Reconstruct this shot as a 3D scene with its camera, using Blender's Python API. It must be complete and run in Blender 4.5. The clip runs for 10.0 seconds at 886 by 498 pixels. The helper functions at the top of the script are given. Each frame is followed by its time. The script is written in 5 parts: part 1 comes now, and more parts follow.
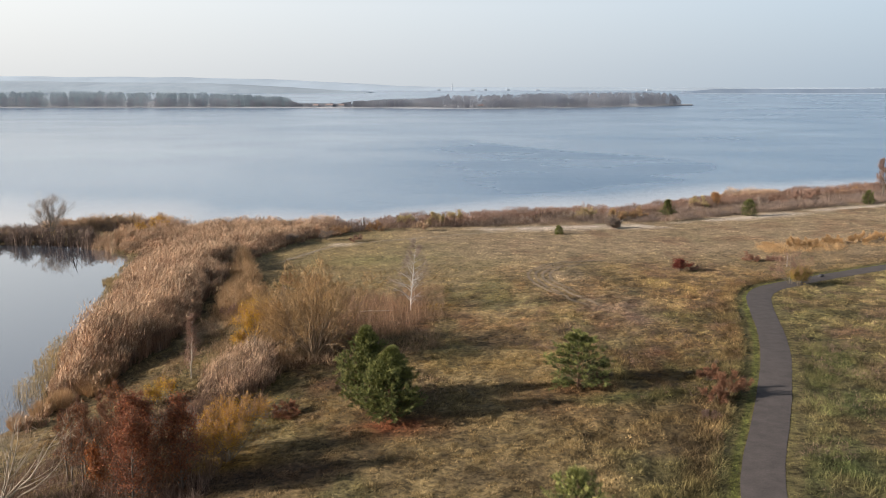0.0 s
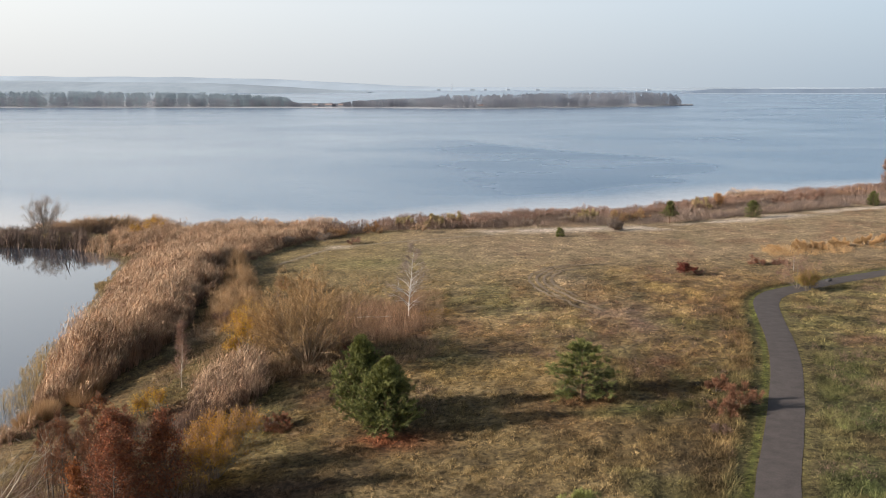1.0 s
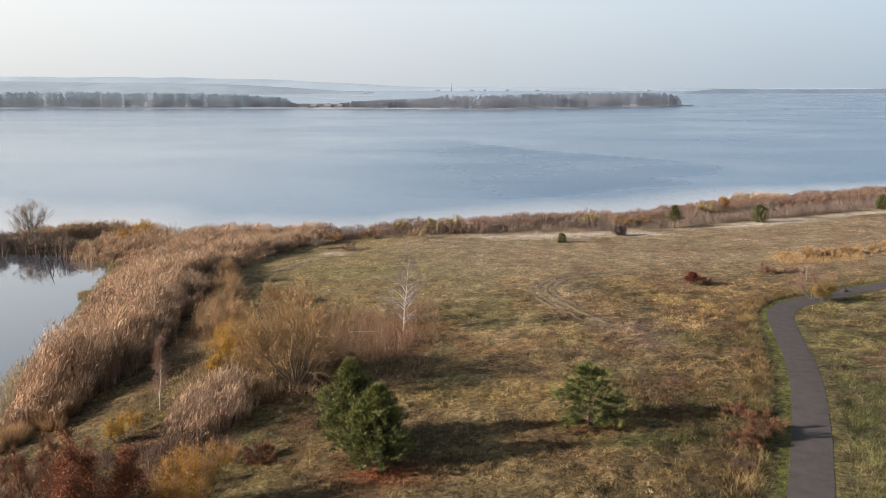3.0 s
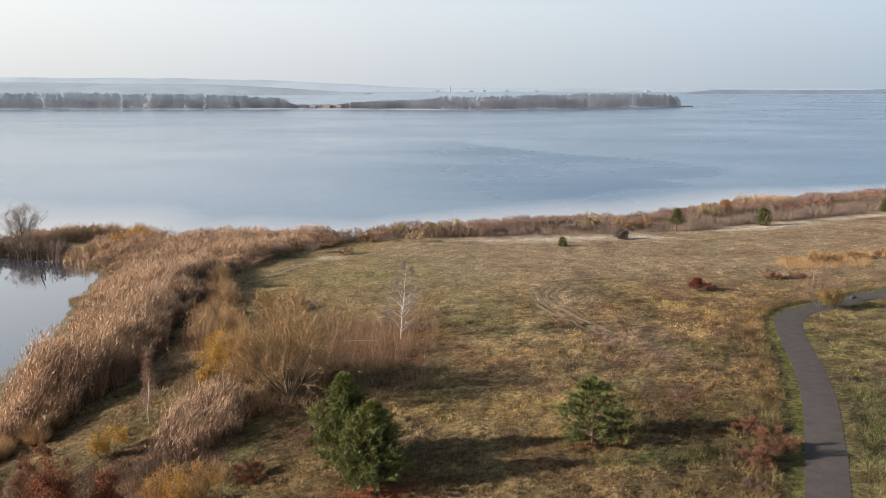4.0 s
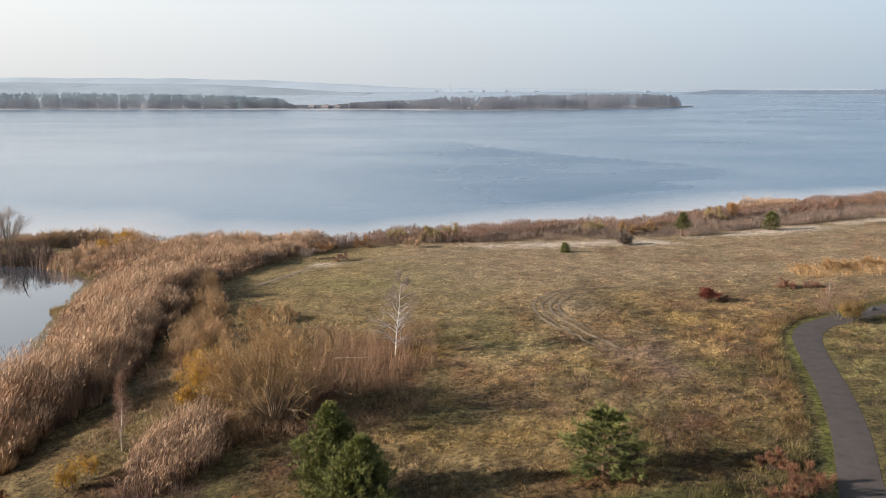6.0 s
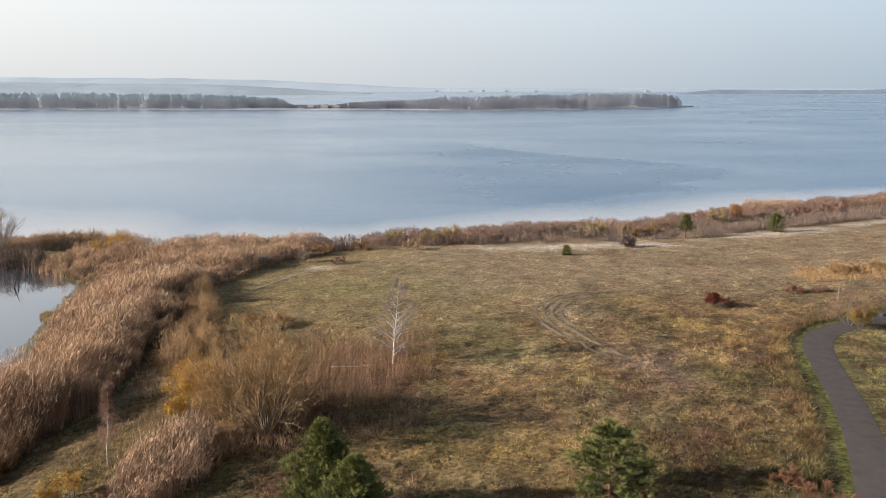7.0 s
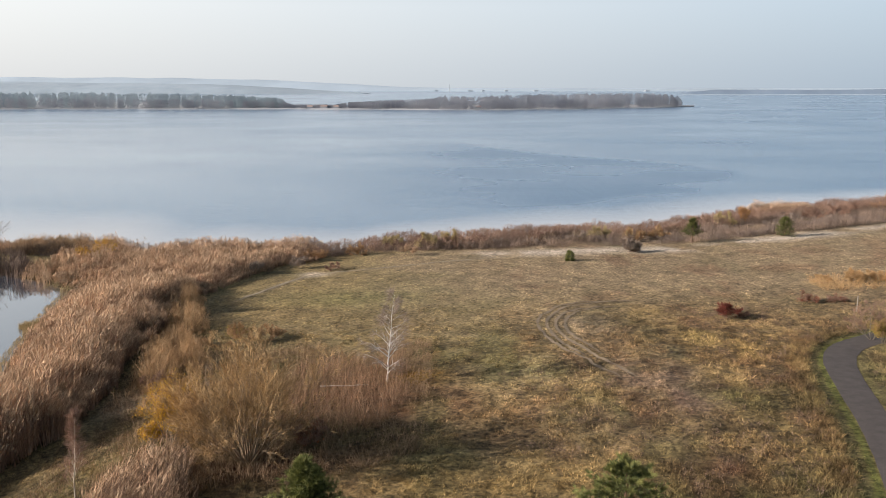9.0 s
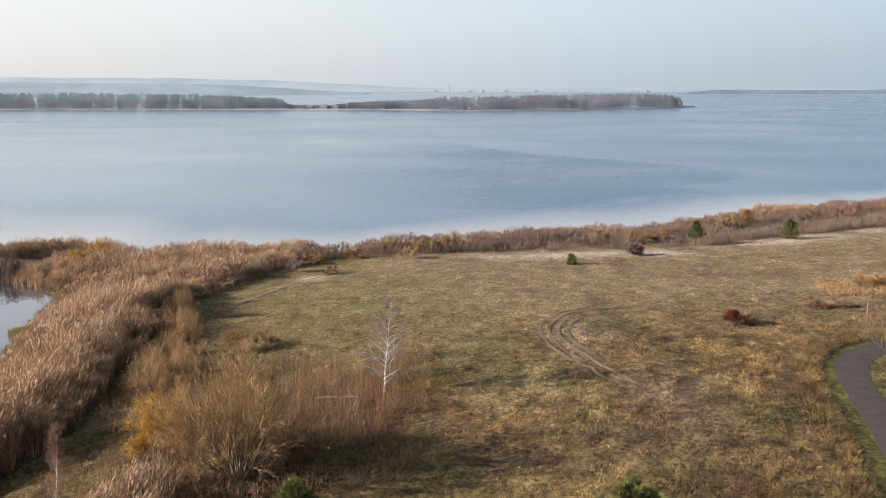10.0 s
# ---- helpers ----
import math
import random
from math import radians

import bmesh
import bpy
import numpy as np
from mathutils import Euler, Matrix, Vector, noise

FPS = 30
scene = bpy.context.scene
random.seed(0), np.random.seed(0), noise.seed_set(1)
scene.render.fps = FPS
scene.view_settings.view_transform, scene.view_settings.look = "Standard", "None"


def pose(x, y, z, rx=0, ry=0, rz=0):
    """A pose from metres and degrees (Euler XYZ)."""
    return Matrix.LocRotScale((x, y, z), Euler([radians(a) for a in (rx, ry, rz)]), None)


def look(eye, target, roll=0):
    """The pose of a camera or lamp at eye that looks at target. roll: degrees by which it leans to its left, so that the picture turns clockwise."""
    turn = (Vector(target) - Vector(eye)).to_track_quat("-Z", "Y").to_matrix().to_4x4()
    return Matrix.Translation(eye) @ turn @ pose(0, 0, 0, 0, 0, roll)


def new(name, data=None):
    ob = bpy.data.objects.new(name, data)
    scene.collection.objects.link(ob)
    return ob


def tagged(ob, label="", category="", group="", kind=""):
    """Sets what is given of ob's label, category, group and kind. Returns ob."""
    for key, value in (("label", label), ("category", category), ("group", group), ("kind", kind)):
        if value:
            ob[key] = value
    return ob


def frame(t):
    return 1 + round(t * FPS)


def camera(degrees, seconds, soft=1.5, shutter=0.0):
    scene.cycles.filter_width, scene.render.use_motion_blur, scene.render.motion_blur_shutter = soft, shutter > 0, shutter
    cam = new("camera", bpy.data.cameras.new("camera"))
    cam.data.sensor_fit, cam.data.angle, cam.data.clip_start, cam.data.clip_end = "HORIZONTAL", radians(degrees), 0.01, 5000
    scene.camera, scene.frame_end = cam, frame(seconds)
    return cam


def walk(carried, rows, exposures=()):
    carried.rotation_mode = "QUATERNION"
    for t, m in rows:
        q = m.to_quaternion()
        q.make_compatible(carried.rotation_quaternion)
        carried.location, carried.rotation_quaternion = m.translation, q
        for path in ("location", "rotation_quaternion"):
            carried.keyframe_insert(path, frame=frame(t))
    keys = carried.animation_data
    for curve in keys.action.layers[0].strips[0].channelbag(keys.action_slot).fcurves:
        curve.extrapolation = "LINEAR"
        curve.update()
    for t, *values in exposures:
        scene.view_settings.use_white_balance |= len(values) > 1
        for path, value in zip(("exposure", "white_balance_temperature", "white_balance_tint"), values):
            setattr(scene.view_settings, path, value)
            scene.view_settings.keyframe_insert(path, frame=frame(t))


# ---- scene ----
cam = camera(57.0, 10.0, soft=0.9)
# seconds, x, y, z, yaw, pitch
PATH = [
    (0.0, 0.00, 0.00, 30.00, -0.002, -11.38),
    (0.5, 0.05, 1.29, 30.01, -0.019, -11.38),
    (1.0, 0.11, 2.55, 29.99, -0.016, -11.39),
    (1.5, 0.19, 3.80, 29.98, -0.006, -11.40),
    (2.0, 0.26, 5.03, 29.99, -0.009, -11.40),
    (2.5, 0.32, 6.27, 30.03, -0.036, -11.39),
    (4.0, 0.48, 9.96, 30.19, -0.101, -11.31),
    (4.5, 0.51, 11.24, 30.22, -0.132, -11.31),
    (5.0, 0.59, 12.57, 30.23, -0.131, -11.31),
    (5.5, 0.65, 13.87, 30.22, -0.138, -11.30),
    (7.0, 0.78, 17.65, 30.19, -0.150, -11.31),
    (7.5, 0.87, 18.93, 30.20, -0.142, -11.32),
    (8.0, 0.92, 20.19, 30.17, -0.150, -11.33),
    (8.5, 0.96, 21.46, 30.14, -0.149, -11.34),
    (9.0, 1.00, 22.68, 30.16, -0.158, -11.33),
    (9.5, 1.06, 23.89, 30.18, -0.162, -11.33),
    (10.0, 1.09, 25.12, 30.19, -0.164, -11.31),
]
walk(cam, [(t, pose(x, y, z, 90 + pitch, 0, yaw)) for t, x, y, z, yaw, pitch in PATH], [(0.0, 0.85), (10.0, 0.85)])

# ---- daylight: low autumn sun, hazy sky ----
SUN_AZ, SUN_EL = radians(262), radians(20)   # compass bearing of the sun (y is north), height over the horizon
sun = new("sun", bpy.data.lights.new("sun", "SUN"))
sun.data.energy, sun.data.angle, sun.data.color = 5.0, radians(0.6), (1.0, 0.90, 0.85)
toward = Vector((math.sin(SUN_AZ) * math.cos(SUN_EL), math.cos(SUN_AZ) * math.cos(SUN_EL), math.sin(SUN_EL)))
sun.matrix_world = look(toward * 300, (0, 0, 0))

world = bpy.data.worlds.new("sky")
scene.world = world
world.use_nodes = True
wn, wl = world.node_tree.nodes, world.node_tree.links
wn.clear()
sky = wn.new("ShaderNodeTexSky")
sky.sky_type, sky.sun_disc, sky.sun_elevation, sky.sun_rotation = "NISHITA", False, SUN_EL, SUN_AZ
sky.altitude, sky.air_density, sky.dust_density, sky.ozone_density = 120, 1.0, 3.0, 1.0
coord = wn.new("ShaderNodeTexCoord")
split = wn.new("ShaderNodeSeparateXYZ")
wl.new(coord.outputs["Generated"], split.inputs[0])
haze = wn.new("ShaderNodeMapRange")   # thick haze low over the horizon
haze.inputs["From Min"].default_value, haze.inputs["From Max"].default_value = 0.0, 0.55
haze.inputs["To Min"].default_value, haze.inputs["To Max"].default_value = 0.93, 0.04
wl.new(split.outputs["Z"], haze.inputs["Value"])
side = wn.new("ShaderNodeMapRange")   # whiter towards the sun, bluer away from it
side.inputs["From Min"].default_value, side.inputs["From Max"].default_value = -0.55, 0.6
wl.new(split.outputs["X"], side.inputs["Value"])
tone = wn.new("ShaderNodeMix")
tone.data_type = "RGBA"
tone.inputs["A"].default_value, tone.inputs["B"].default_value = (9.9, 9.95, 9.9, 1), (5.0, 6.2, 7.5, 1)
wl.new(side.outputs[0], tone.inputs["Factor"])
low = wn.new("ShaderNodeMapRange")   # duller in the thick air at the horizon
low.inputs["From Min"].default_value, low.inputs["From Max"].default_value = 0.0, 0.09
low.inputs["To Min"].default_value, low.inputs["To Max"].default_value = 0.78, 1.05
wl.new(split.outputs["Z"], low.inputs["Value"])
dull = wn.new("ShaderNodeMix")
dull.data_type, dull.blend_type = "RGBA", "MULTIPLY"
dull.inputs["Factor"].default_value = 1.0
wl.new(tone.outputs["Result"], dull.inputs["A"])
wl.new(low.outputs[0], dull.inputs["B"])
both = wn.new("ShaderNodeMix")
both.data_type = "RGBA"
wl.new(haze.outputs[0], both.inputs["Factor"])
wl.new(sky.outputs[0], both.inputs["A"])
wl.new(dull.outputs["Result"], both.inputs["B"])
back = wn.new("ShaderNodeBackground")
back.inputs["Strength"].default_value = 0.06
wl.new(both.outputs["Result"], back.inputs["Color"])
wo = wn.new("ShaderNodeOutputWorld")
wl.new(back.outputs[0], wo.inputs["Surface"])

# ---- the lie of the land (metres; lake level is z = 0) ----
SHORE_X = [-2500, -300, -140, -94, -88, -77, -68, -61, -55, -50, -45, -31, -17, -11, 10, 29, 44, 57, 66, 75, 87, 98, 108, 116, 130, 200, 400, 1000, 2500]
SHORE_Y = [330, 215, 180, 171.5, 172, 176, 177, 172, 165.5, 165, 171, 171, 172, 179, 187, 193, 194, 203, 210, 216, 224, 228, 229, 236, 242, 275, 350, 480, 700]
FRONT_X = [-60, -27, -25, -16, -4, 9, 26, 38, 50, 65, 79, 91, 107, 150, 200, 400]
FRONT_Y = [160, 154, 160, 165.5, 168, 168, 169.5, 170.5, 173, 180, 185, 191, 199, 226, 252, 330]
POND = [(-54.5, 141), (-50.5, 122), (-47.2, 109.5), (-44.2, 100.5), (-43.2, 95.5), (-43.2, 89.5), (-42, 84), (-40, 78), (-38.6, 73.5), (-38, 68.5), (-40, 64),
        (-48, 57), (-62, 50), (-90, 46), (-130, 58), (-150, 100), (-132, 138), (-100, 151), (-84.6, 153), (-77.9, 152.5), (-69.8, 151.3), (-61.5, 147)]
TRAIL = [(-6, -60), (6, -10), (13, 22), (16.9, 38), (18.2, 42.5), (19.2, 45.3), (20.6, 48.6), (22.1, 51.8), (25, 58.2), (27.5, 64.1), (29.1, 68), (31, 73.2), (32.6, 78.2),
         (34.1, 83.4), (36.2, 90.3), (37.6, 94), (39.6, 97.4), (42.3, 100.1), (47, 103.2), (51.8, 105.8), (57, 108.4), (62.5, 111), (75, 116.5), (95, 123), (130, 131), (190, 150)]


def edge_distance(x, y, line, closed=False):
    """Distance from points to a polyline."""
    p = np.array(line, float)
    q = np.roll(p, -1, 0) if closed else p[1:]
    p = p if closed else p[:-1]
    best = np.full(np.shape(x), 1e9)
    for (ax, ay), (bx, by) in zip(p, q):
        dx, dy = bx - ax, by - ay
        s = np.clip(((x - ax) * dx + (y - ay) * dy) / (dx * dx + dy * dy), 0, 1)
        best = np.minimum(best, np.hypot(x - ax - s * dx, y - ay - s * dy))
    return best


def inside(x, y, ring):
    """Whether points lie within a closed ring."""
    hit = np.zeros(np.shape(x), bool)
    for (ax, ay), (bx, by) in zip(ring, ring[1:] + ring[:1]):
        if ay != by:
            hit ^= ((ay > y) != (by > y)) & (x < (bx - ax) * (y - ay) / (by - ay) + ax)
    return hit


def shore(x):
    return np.interp(x, SHORE_X, SHORE_Y)


def pond_out(x, y):
    """Distance from the pond's edge, negative within it."""
    d = edge_distance(x, y, POND, True)
    return np.where(inside(x, y, POND), -d, d)


def value_noise(x, y, size, seed=0):
    """Smooth noise from 0 to 1 with cells of that size."""
    u, v = np.asarray(x) / size, np.asarray(y) / size
    i, j = np.floor(u), np.floor(v)
    a, b = u - i, v - j
    a, b = a * a * (3 - 2 * a), b * b * (3 - 2 * b)

    def dot(p, q):
        s = np.sin(p * 127.1 + q * 311.7 + seed * 74.7) * 43758.5453
        return s - np.floor(s)
    return (dot(i, j) * (1 - a) + dot(i + 1, j) * a) * (1 - b) + (dot(i, j + 1) * (1 - a) + dot(i + 1, j + 1) * a) * b


def fbm(x, y, size, seed=0):
    return 0.55 * value_noise(x, y, size, seed) + 0.28 * value_noise(x, y, size / 2.1, seed + 1) + 0.17 * value_noise(x, y, size / 4.3, seed + 2)


def ground_height(x, y):
    x, y = np.asarray(x, float), np.asarray(y, float)
    yy, xx = np.clip(y, -40, 260), np.clip(x, -60, 120)
    land = 5.2 + 0.055 * xx * np.clip(1 - (yy - 64) / 160, 0, 1.5) - 0.033 * (yy - 64)
    land += 0.5 * np.exp(-((x - 45) ** 2 + (y - 104) ** 2) / 625)
    land = np.maximum(land, 1.0) + 0.5 * (fbm(x, y, 22, 5) - 0.5) * np.clip((yy - 20) / 30, 0, 1)
    lake = (shore(x) - y) * 0.9
    pond = pond_out(x, y)
    low = np.minimum(np.where(lake > 0, lake * 0.06, lake * 0.12), np.where(pond > 0, pond * 0.16, pond * 0.25))
    k = 0.8
    m = np.clip(0.5 + 0.5 * (low - land) / k, 0, 1)
    h = low * (1 - m) + land * m - k * m * (1 - m)
    # tussocky lumps, flattened along the trail and towards the shores
    rough = np.clip((edge_distance(x, y, TRAIL) - 1.9) / 1.6, 0, 1) * np.clip((low - 0.4) / 0.8, 0, 1) * (1 - 0.55 * np.clip((yy - 95) / 35, 0, 1))
    h = h + rough * (0.24 + 0.42 * value_noise(x, y, 13, 61) + 0.14 * np.clip((xx - 2) / 10, 0, 1)) * (0.4 * value_noise(x, y * 1.15, 0.8, 64) + 0.36 * value_noise(x, y * 1.15, 1.4, 62) + 0.3 * value_noise(x, y, 2.7, 63) - 0.53)
    return np.clip(h, -2.5, 30)
# ---- end of the land ----
# ---- materials ----
def shader(name):
    m = bpy.data.materials.new(name)
    m.use_nodes = True
    n = m.node_tree.nodes
    return m, n, m.node_tree.links, n["Principled BSDF"]


def ramp(n, l, source, stops):
    r = n.new("ShaderNodeValToRGB")
    while len(r.color_ramp.elements) < len(stops):
        r.color_ramp.elements.new(0.5)
    for e, (at, c) in zip(r.color_ramp.elements, stops):
        e.position, e.color = at, (*c, 1)
    l.new(source, r.inputs[0])
    return r.outputs[0]


def noise_node(n, l, scale, detail=4, rough=0.6, stretch=None):
    t = n.new("ShaderNodeTexNoise")
    t.inputs["Scale"].default_value, t.inputs["Detail"].default_value, t.inputs["Roughness"].default_value = scale, detail, rough
    c = n.new("ShaderNodeTexCoord")
    if stretch:
        m = n.new("ShaderNodeMapping")
        m.inputs["Scale"].default_value = stretch
        l.new(c.outputs["Object"], m.inputs[0])
        l.new(m.outputs[0], t.inputs["Vector"])
    else:
        l.new(c.outputs["Object"], t.inputs["Vector"])
    return t.outputs[0]


def times(n, l, a, b):
    m = n.new("ShaderNodeMix")
    m.data_type, m.blend_type = "RGBA", "MULTIPLY"
    m.inputs["Factor"].default_value = 1.0
    l.new(a, m.inputs["A"])
    l.new(b, m.inputs["B"])
    return m.outputs["Result"]


def bumped(n, l, height, bsdf, strength, distance):
    b = n.new("ShaderNodeBump")
    b.inputs["Strength"].default_value, b.inputs["Distance"].default_value = strength, distance
    l.new(height, b.inputs["Height"])
    l.new(b.outputs[0], bsdf.inputs["Normal"])


def plant(name, stops, rough=0.75, patch=0.4, thin=0.0, dim=(0.72, 0.74, 0.76), bright=(1.2, 1.17, 1.12)):
    """Leaves, stems or twigs: each piece takes a tone of its own, and the tone drifts over metres."""
    m, n, l, p = shader(name)
    g = n.new("ShaderNodeNewGeometry")
    tone = ramp(n, l, g.outputs["Random Per Island"], stops)
    drift = ramp(n, l, noise_node(n, l, patch, 3), [(0.35, dim), (0.65, bright)])
    mixed = times(n, l, tone, drift)
    l.new(mixed, p.inputs["Base Color"])
    p.inputs["Roughness"].default_value, p.inputs["Specular IOR Level"].default_value = rough, 0.25
    if thin:
        t = n.new("ShaderNodeBsdfTranslucent")
        l.new(mixed, t.inputs["Color"])
        mix = n.new("ShaderNodeMixShader")
        mix.inputs[0].default_value = thin
        l.new(p.outputs[0], mix.inputs[1])
        l.new(t.outputs[0], mix.inputs[2])
        l.new(mix.outputs[0], n["Material Output"].inputs["Surface"])
    return m


def tinted(name, low, high, rough=0.9, soil=False):
    """Grass and soil: colour by the zone of the meadow, with grain."""
    m, n, l, p = shader(name)
    a = n.new("ShaderNodeAttribute")
    a.attribute_name = "tint"
    if soil:
        fine = noise_node(n, l, 2.6, 7, 0.7)
        grain = ramp(n, l, fine, [(0.36, low), (0.64, high)])
        bumped(n, l, fine, p, 1.0, 0.3)
    else:
        g = n.new("ShaderNodeNewGeometry")
        grain = ramp(n, l, g.outputs["Random Per Island"], [(0.0, low), (1.0, high)])
    l.new(times(n, l, a.outputs["Color"], grain), p.inputs["Base Color"])
    p.inputs["Roughness"].default_value, p.inputs["Specular IOR Level"].default_value = rough, 0.15
    return m


def grainy(name, a, b, scale, rough=0.9, bump=0.4, depth=0.02, stretch=None):
    m, n, l, p = shader(name)
    s = noise_node(n, l, scale, 8, 0.7, stretch)
    s2 = noise_node(n, l, scale / 9, 3, 0.6, stretch)
    c = times(n, l, ramp(n, l, s, [(0.3, a), (0.7, b)]), ramp(n, l, s2, [(0.3, (0.8, 0.8, 0.8)), (0.7, (1.15, 1.15, 1.15))]))
    l.new(c, p.inputs["Base Color"])
    p.inputs["Roughness"].default_value, p.inputs["Specular IOR Level"].default_value = rough, 0.3
    bumped(n, l, s, p, bump, depth)
    return m


def water(name, deep, pale, ripple, calm_to):
    """Lake water: wind ripples in long patches, calmer along the shore (attribute calm), where a paler colour paints in
    sky sheen over sandy shallows.
    """
    m, n, l, p = shader(name)
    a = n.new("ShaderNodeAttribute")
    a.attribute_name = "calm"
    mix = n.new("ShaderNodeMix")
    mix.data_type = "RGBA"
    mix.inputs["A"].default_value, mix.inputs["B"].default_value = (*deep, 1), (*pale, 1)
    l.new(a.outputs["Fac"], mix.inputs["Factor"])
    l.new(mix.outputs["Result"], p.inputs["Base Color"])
    p.inputs["IOR"].default_value = 1.33
    gust = noise_node(n, l, 1.0, 4, 0.55, (0.007, 0.012, 1))
    r = n.new("ShaderNodeMapRange")
    r.inputs["From Min"].default_value, r.inputs["From Max"].default_value = 0.35, 0.65
    r.inputs["To Min"].default_value, r.inputs["To Max"].default_value = ripple * 0.7, ripple * 1.05
    l.new(gust, r.inputs["Value"])
    wind = n.new("ShaderNodeAttribute")
    wind.attribute_name = "wind"
    gale = n.new("ShaderNodeMath")
    gale.operation = "MULTIPLY"
    l.new(r.outputs[0], gale.inputs[0])
    l.new(wind.outputs["Fac"], gale.inputs[1])
    k = n.new("ShaderNodeMath")
    k.operation = "MULTIPLY_ADD"
    k.inputs[1].default_value = -1.0 + calm_to
    k.inputs[2].default_value = 1.0
    l.new(a.outputs["Fac"], k.inputs[0])
    s = n.new("ShaderNodeMath")
    s.operation = "MULTIPLY"
    l.new(gale.outputs[0], s.inputs[0])
    l.new(k.outputs[0], s.inputs[1])
    b = n.new("ShaderNodeBump")
    b.inputs["Distance"].default_value = 0.3
    l.new(s.outputs[0], b.inputs["Strength"])
    chop = n.new("ShaderNodeMath")   # short waves over the longer ripples
    chop.operation = "MULTIPLY_ADD"
    chop.inputs[1].default_value = 0.8
    l.new(noise_node(n, l, 1.0, 3, 0.6, (0.42, 0.085, 1)), chop.inputs[0])
    l.new(noise_node(n, l, 1.0, 8, 0.7, (0.14, 0.32, 1)), chop.inputs[2])
    l.new(chop.outputs[0], b.inputs["Height"])
    l.new(b.outputs[0], p.inputs["Normal"])
    ro = n.new("ShaderNodeMath")
    ro.operation = "MULTIPLY"
    ro.inputs[1].default_value = 0.42
    l.new(s.outputs[0], ro.inputs[0])
    l.new(ro.outputs[0], p.inputs["Roughness"])
    return m


SOIL = tinted("meadow_soil", (0.22, 0.22, 0.22), (1.15, 1.12, 1.07), soil=True)
GRASS = tinted("meadow_grass", (0.52, 0.51, 0.49), (1.55, 1.5, 1.42))
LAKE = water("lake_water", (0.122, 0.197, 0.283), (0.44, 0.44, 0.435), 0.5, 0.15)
PONDW = water("pond_water", (0.045, 0.055, 0.07), (0.045, 0.055, 0.07), 0.012, 0.3)
PONDW.node_tree.nodes["Principled BSDF"].inputs["Specular IOR Level"].default_value = 1.0
PONDW.node_tree.nodes["Principled BSDF"].inputs["IOR"].default_value = 1.8
PONDW.node_tree.nodes["Principled BSDF"].inputs["Coat Weight"].default_value = 1.0
PONDW.node_tree.nodes["Principled BSDF"].inputs["Coat IOR"].default_value = 1.6
PONDW.node_tree.nodes["Principled BSDF"].inputs["Coat Roughness"].default_value = 0.01
ASPHALT = grainy("asphalt", (0.056, 0.047, 0.042), (0.081, 0.069, 0.061), 9.0, 0.85, 0.3, 0.01)
BARK_GREY = grainy("grey_bark", (0.10, 0.085, 0.065), (0.20, 0.17, 0.13), 12, stretch=(1, 1, 0.3))
BARK_PALE = grainy("pale_bark", (0.36, 0.31, 0.24), (0.55, 0.49, 0.40), 12, stretch=(1, 1, 0.3))
BARK_TAN = grainy("tan_bark", (0.26, 0.21, 0.15), (0.42, 0.35, 0.26), 12, stretch=(1, 1, 0.3))
BARK_BIRCH = grainy("birch_bark", (0.50, 0.46, 0.40), (0.80, 0.77, 0.72), 6, stretch=(1, 1, 3))
BARK_PINE = grainy("pine_bark", (0.12, 0.07, 0.045), (0.22, 0.13, 0.08), 14)
NEEDLE = tinted("pine_needles", (0.7, 0.72, 0.7), (1.35, 1.3, 1.25), 0.6)
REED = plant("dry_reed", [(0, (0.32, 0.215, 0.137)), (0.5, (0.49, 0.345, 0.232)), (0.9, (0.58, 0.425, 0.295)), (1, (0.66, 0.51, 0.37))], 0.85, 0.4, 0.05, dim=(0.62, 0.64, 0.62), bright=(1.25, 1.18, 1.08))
# lower reed stems: shade of the bed's flank is put into this browner colour
REED_STEM_SHADE = plant("shade_darkened_reed_stems", [(0, (0.21, 0.128, 0.085)), (0.6, (0.34, 0.218, 0.147)), (1, (0.46, 0.32, 0.22))], 0.85, 0.4, 0.03, dim=(0.66, 0.66, 0.66), bright=(1.2, 1.15, 1.08))
REED_GREEN = plant("olive_reed", [(0, (0.22, 0.17, 0.08)), (0.7, (0.36, 0.27, 0.14)), (1, (0.44, 0.36, 0.20))], 0.8, 0.2, 0.25)
TWIG = plant("willow_twigs", [(0, (0.213, 0.125, 0.062)), (0.6, (0.388, 0.237, 0.125)), (1, (0.550, 0.362, 0.200))], 0.8, 0.5, 0.25)
TWIG_RED = plant("reddish_twigs", [(0, (0.162, 0.095, 0.068)), (0.6, (0.297, 0.182, 0.128)), (1, (0.446, 0.297, 0.216))], 0.8, 0.4, 0.25)
TWIG_GREY = plant("grey_twigs", [(0, (0.180, 0.144, 0.120)), (1, (0.408, 0.324, 0.252))], 0.8, 0.4, 0.2)
LEAF_YELLOW = plant("yellow_leaves", [(0, (0.34, 0.19, 0.022)), (0.6, (0.56, 0.325, 0.03)), (1, (0.70, 0.43, 0.05))], 0.7, 0.8, 0.3)
LEAF_OLIVE = plant("olive_yellow_leaves", [(0, (0.238, 0.161, 0.028)), (1, (0.532, 0.350, 0.056))], 0.7, 0.8, 0.3)
LEAF_RED = plant("dark_red_leaves", [(0, (0.135, 0.047, 0.027)), (0.7, (0.29, 0.098, 0.047)), (1, (0.46, 0.175, 0.065))], 0.7, 0.6, 0.25)
LEAF_RUST = plant("rust_leaves", [(0, (0.210, 0.077, 0.028)), (1, (0.462, 0.182, 0.063))], 0.7, 0.8, 0.25)
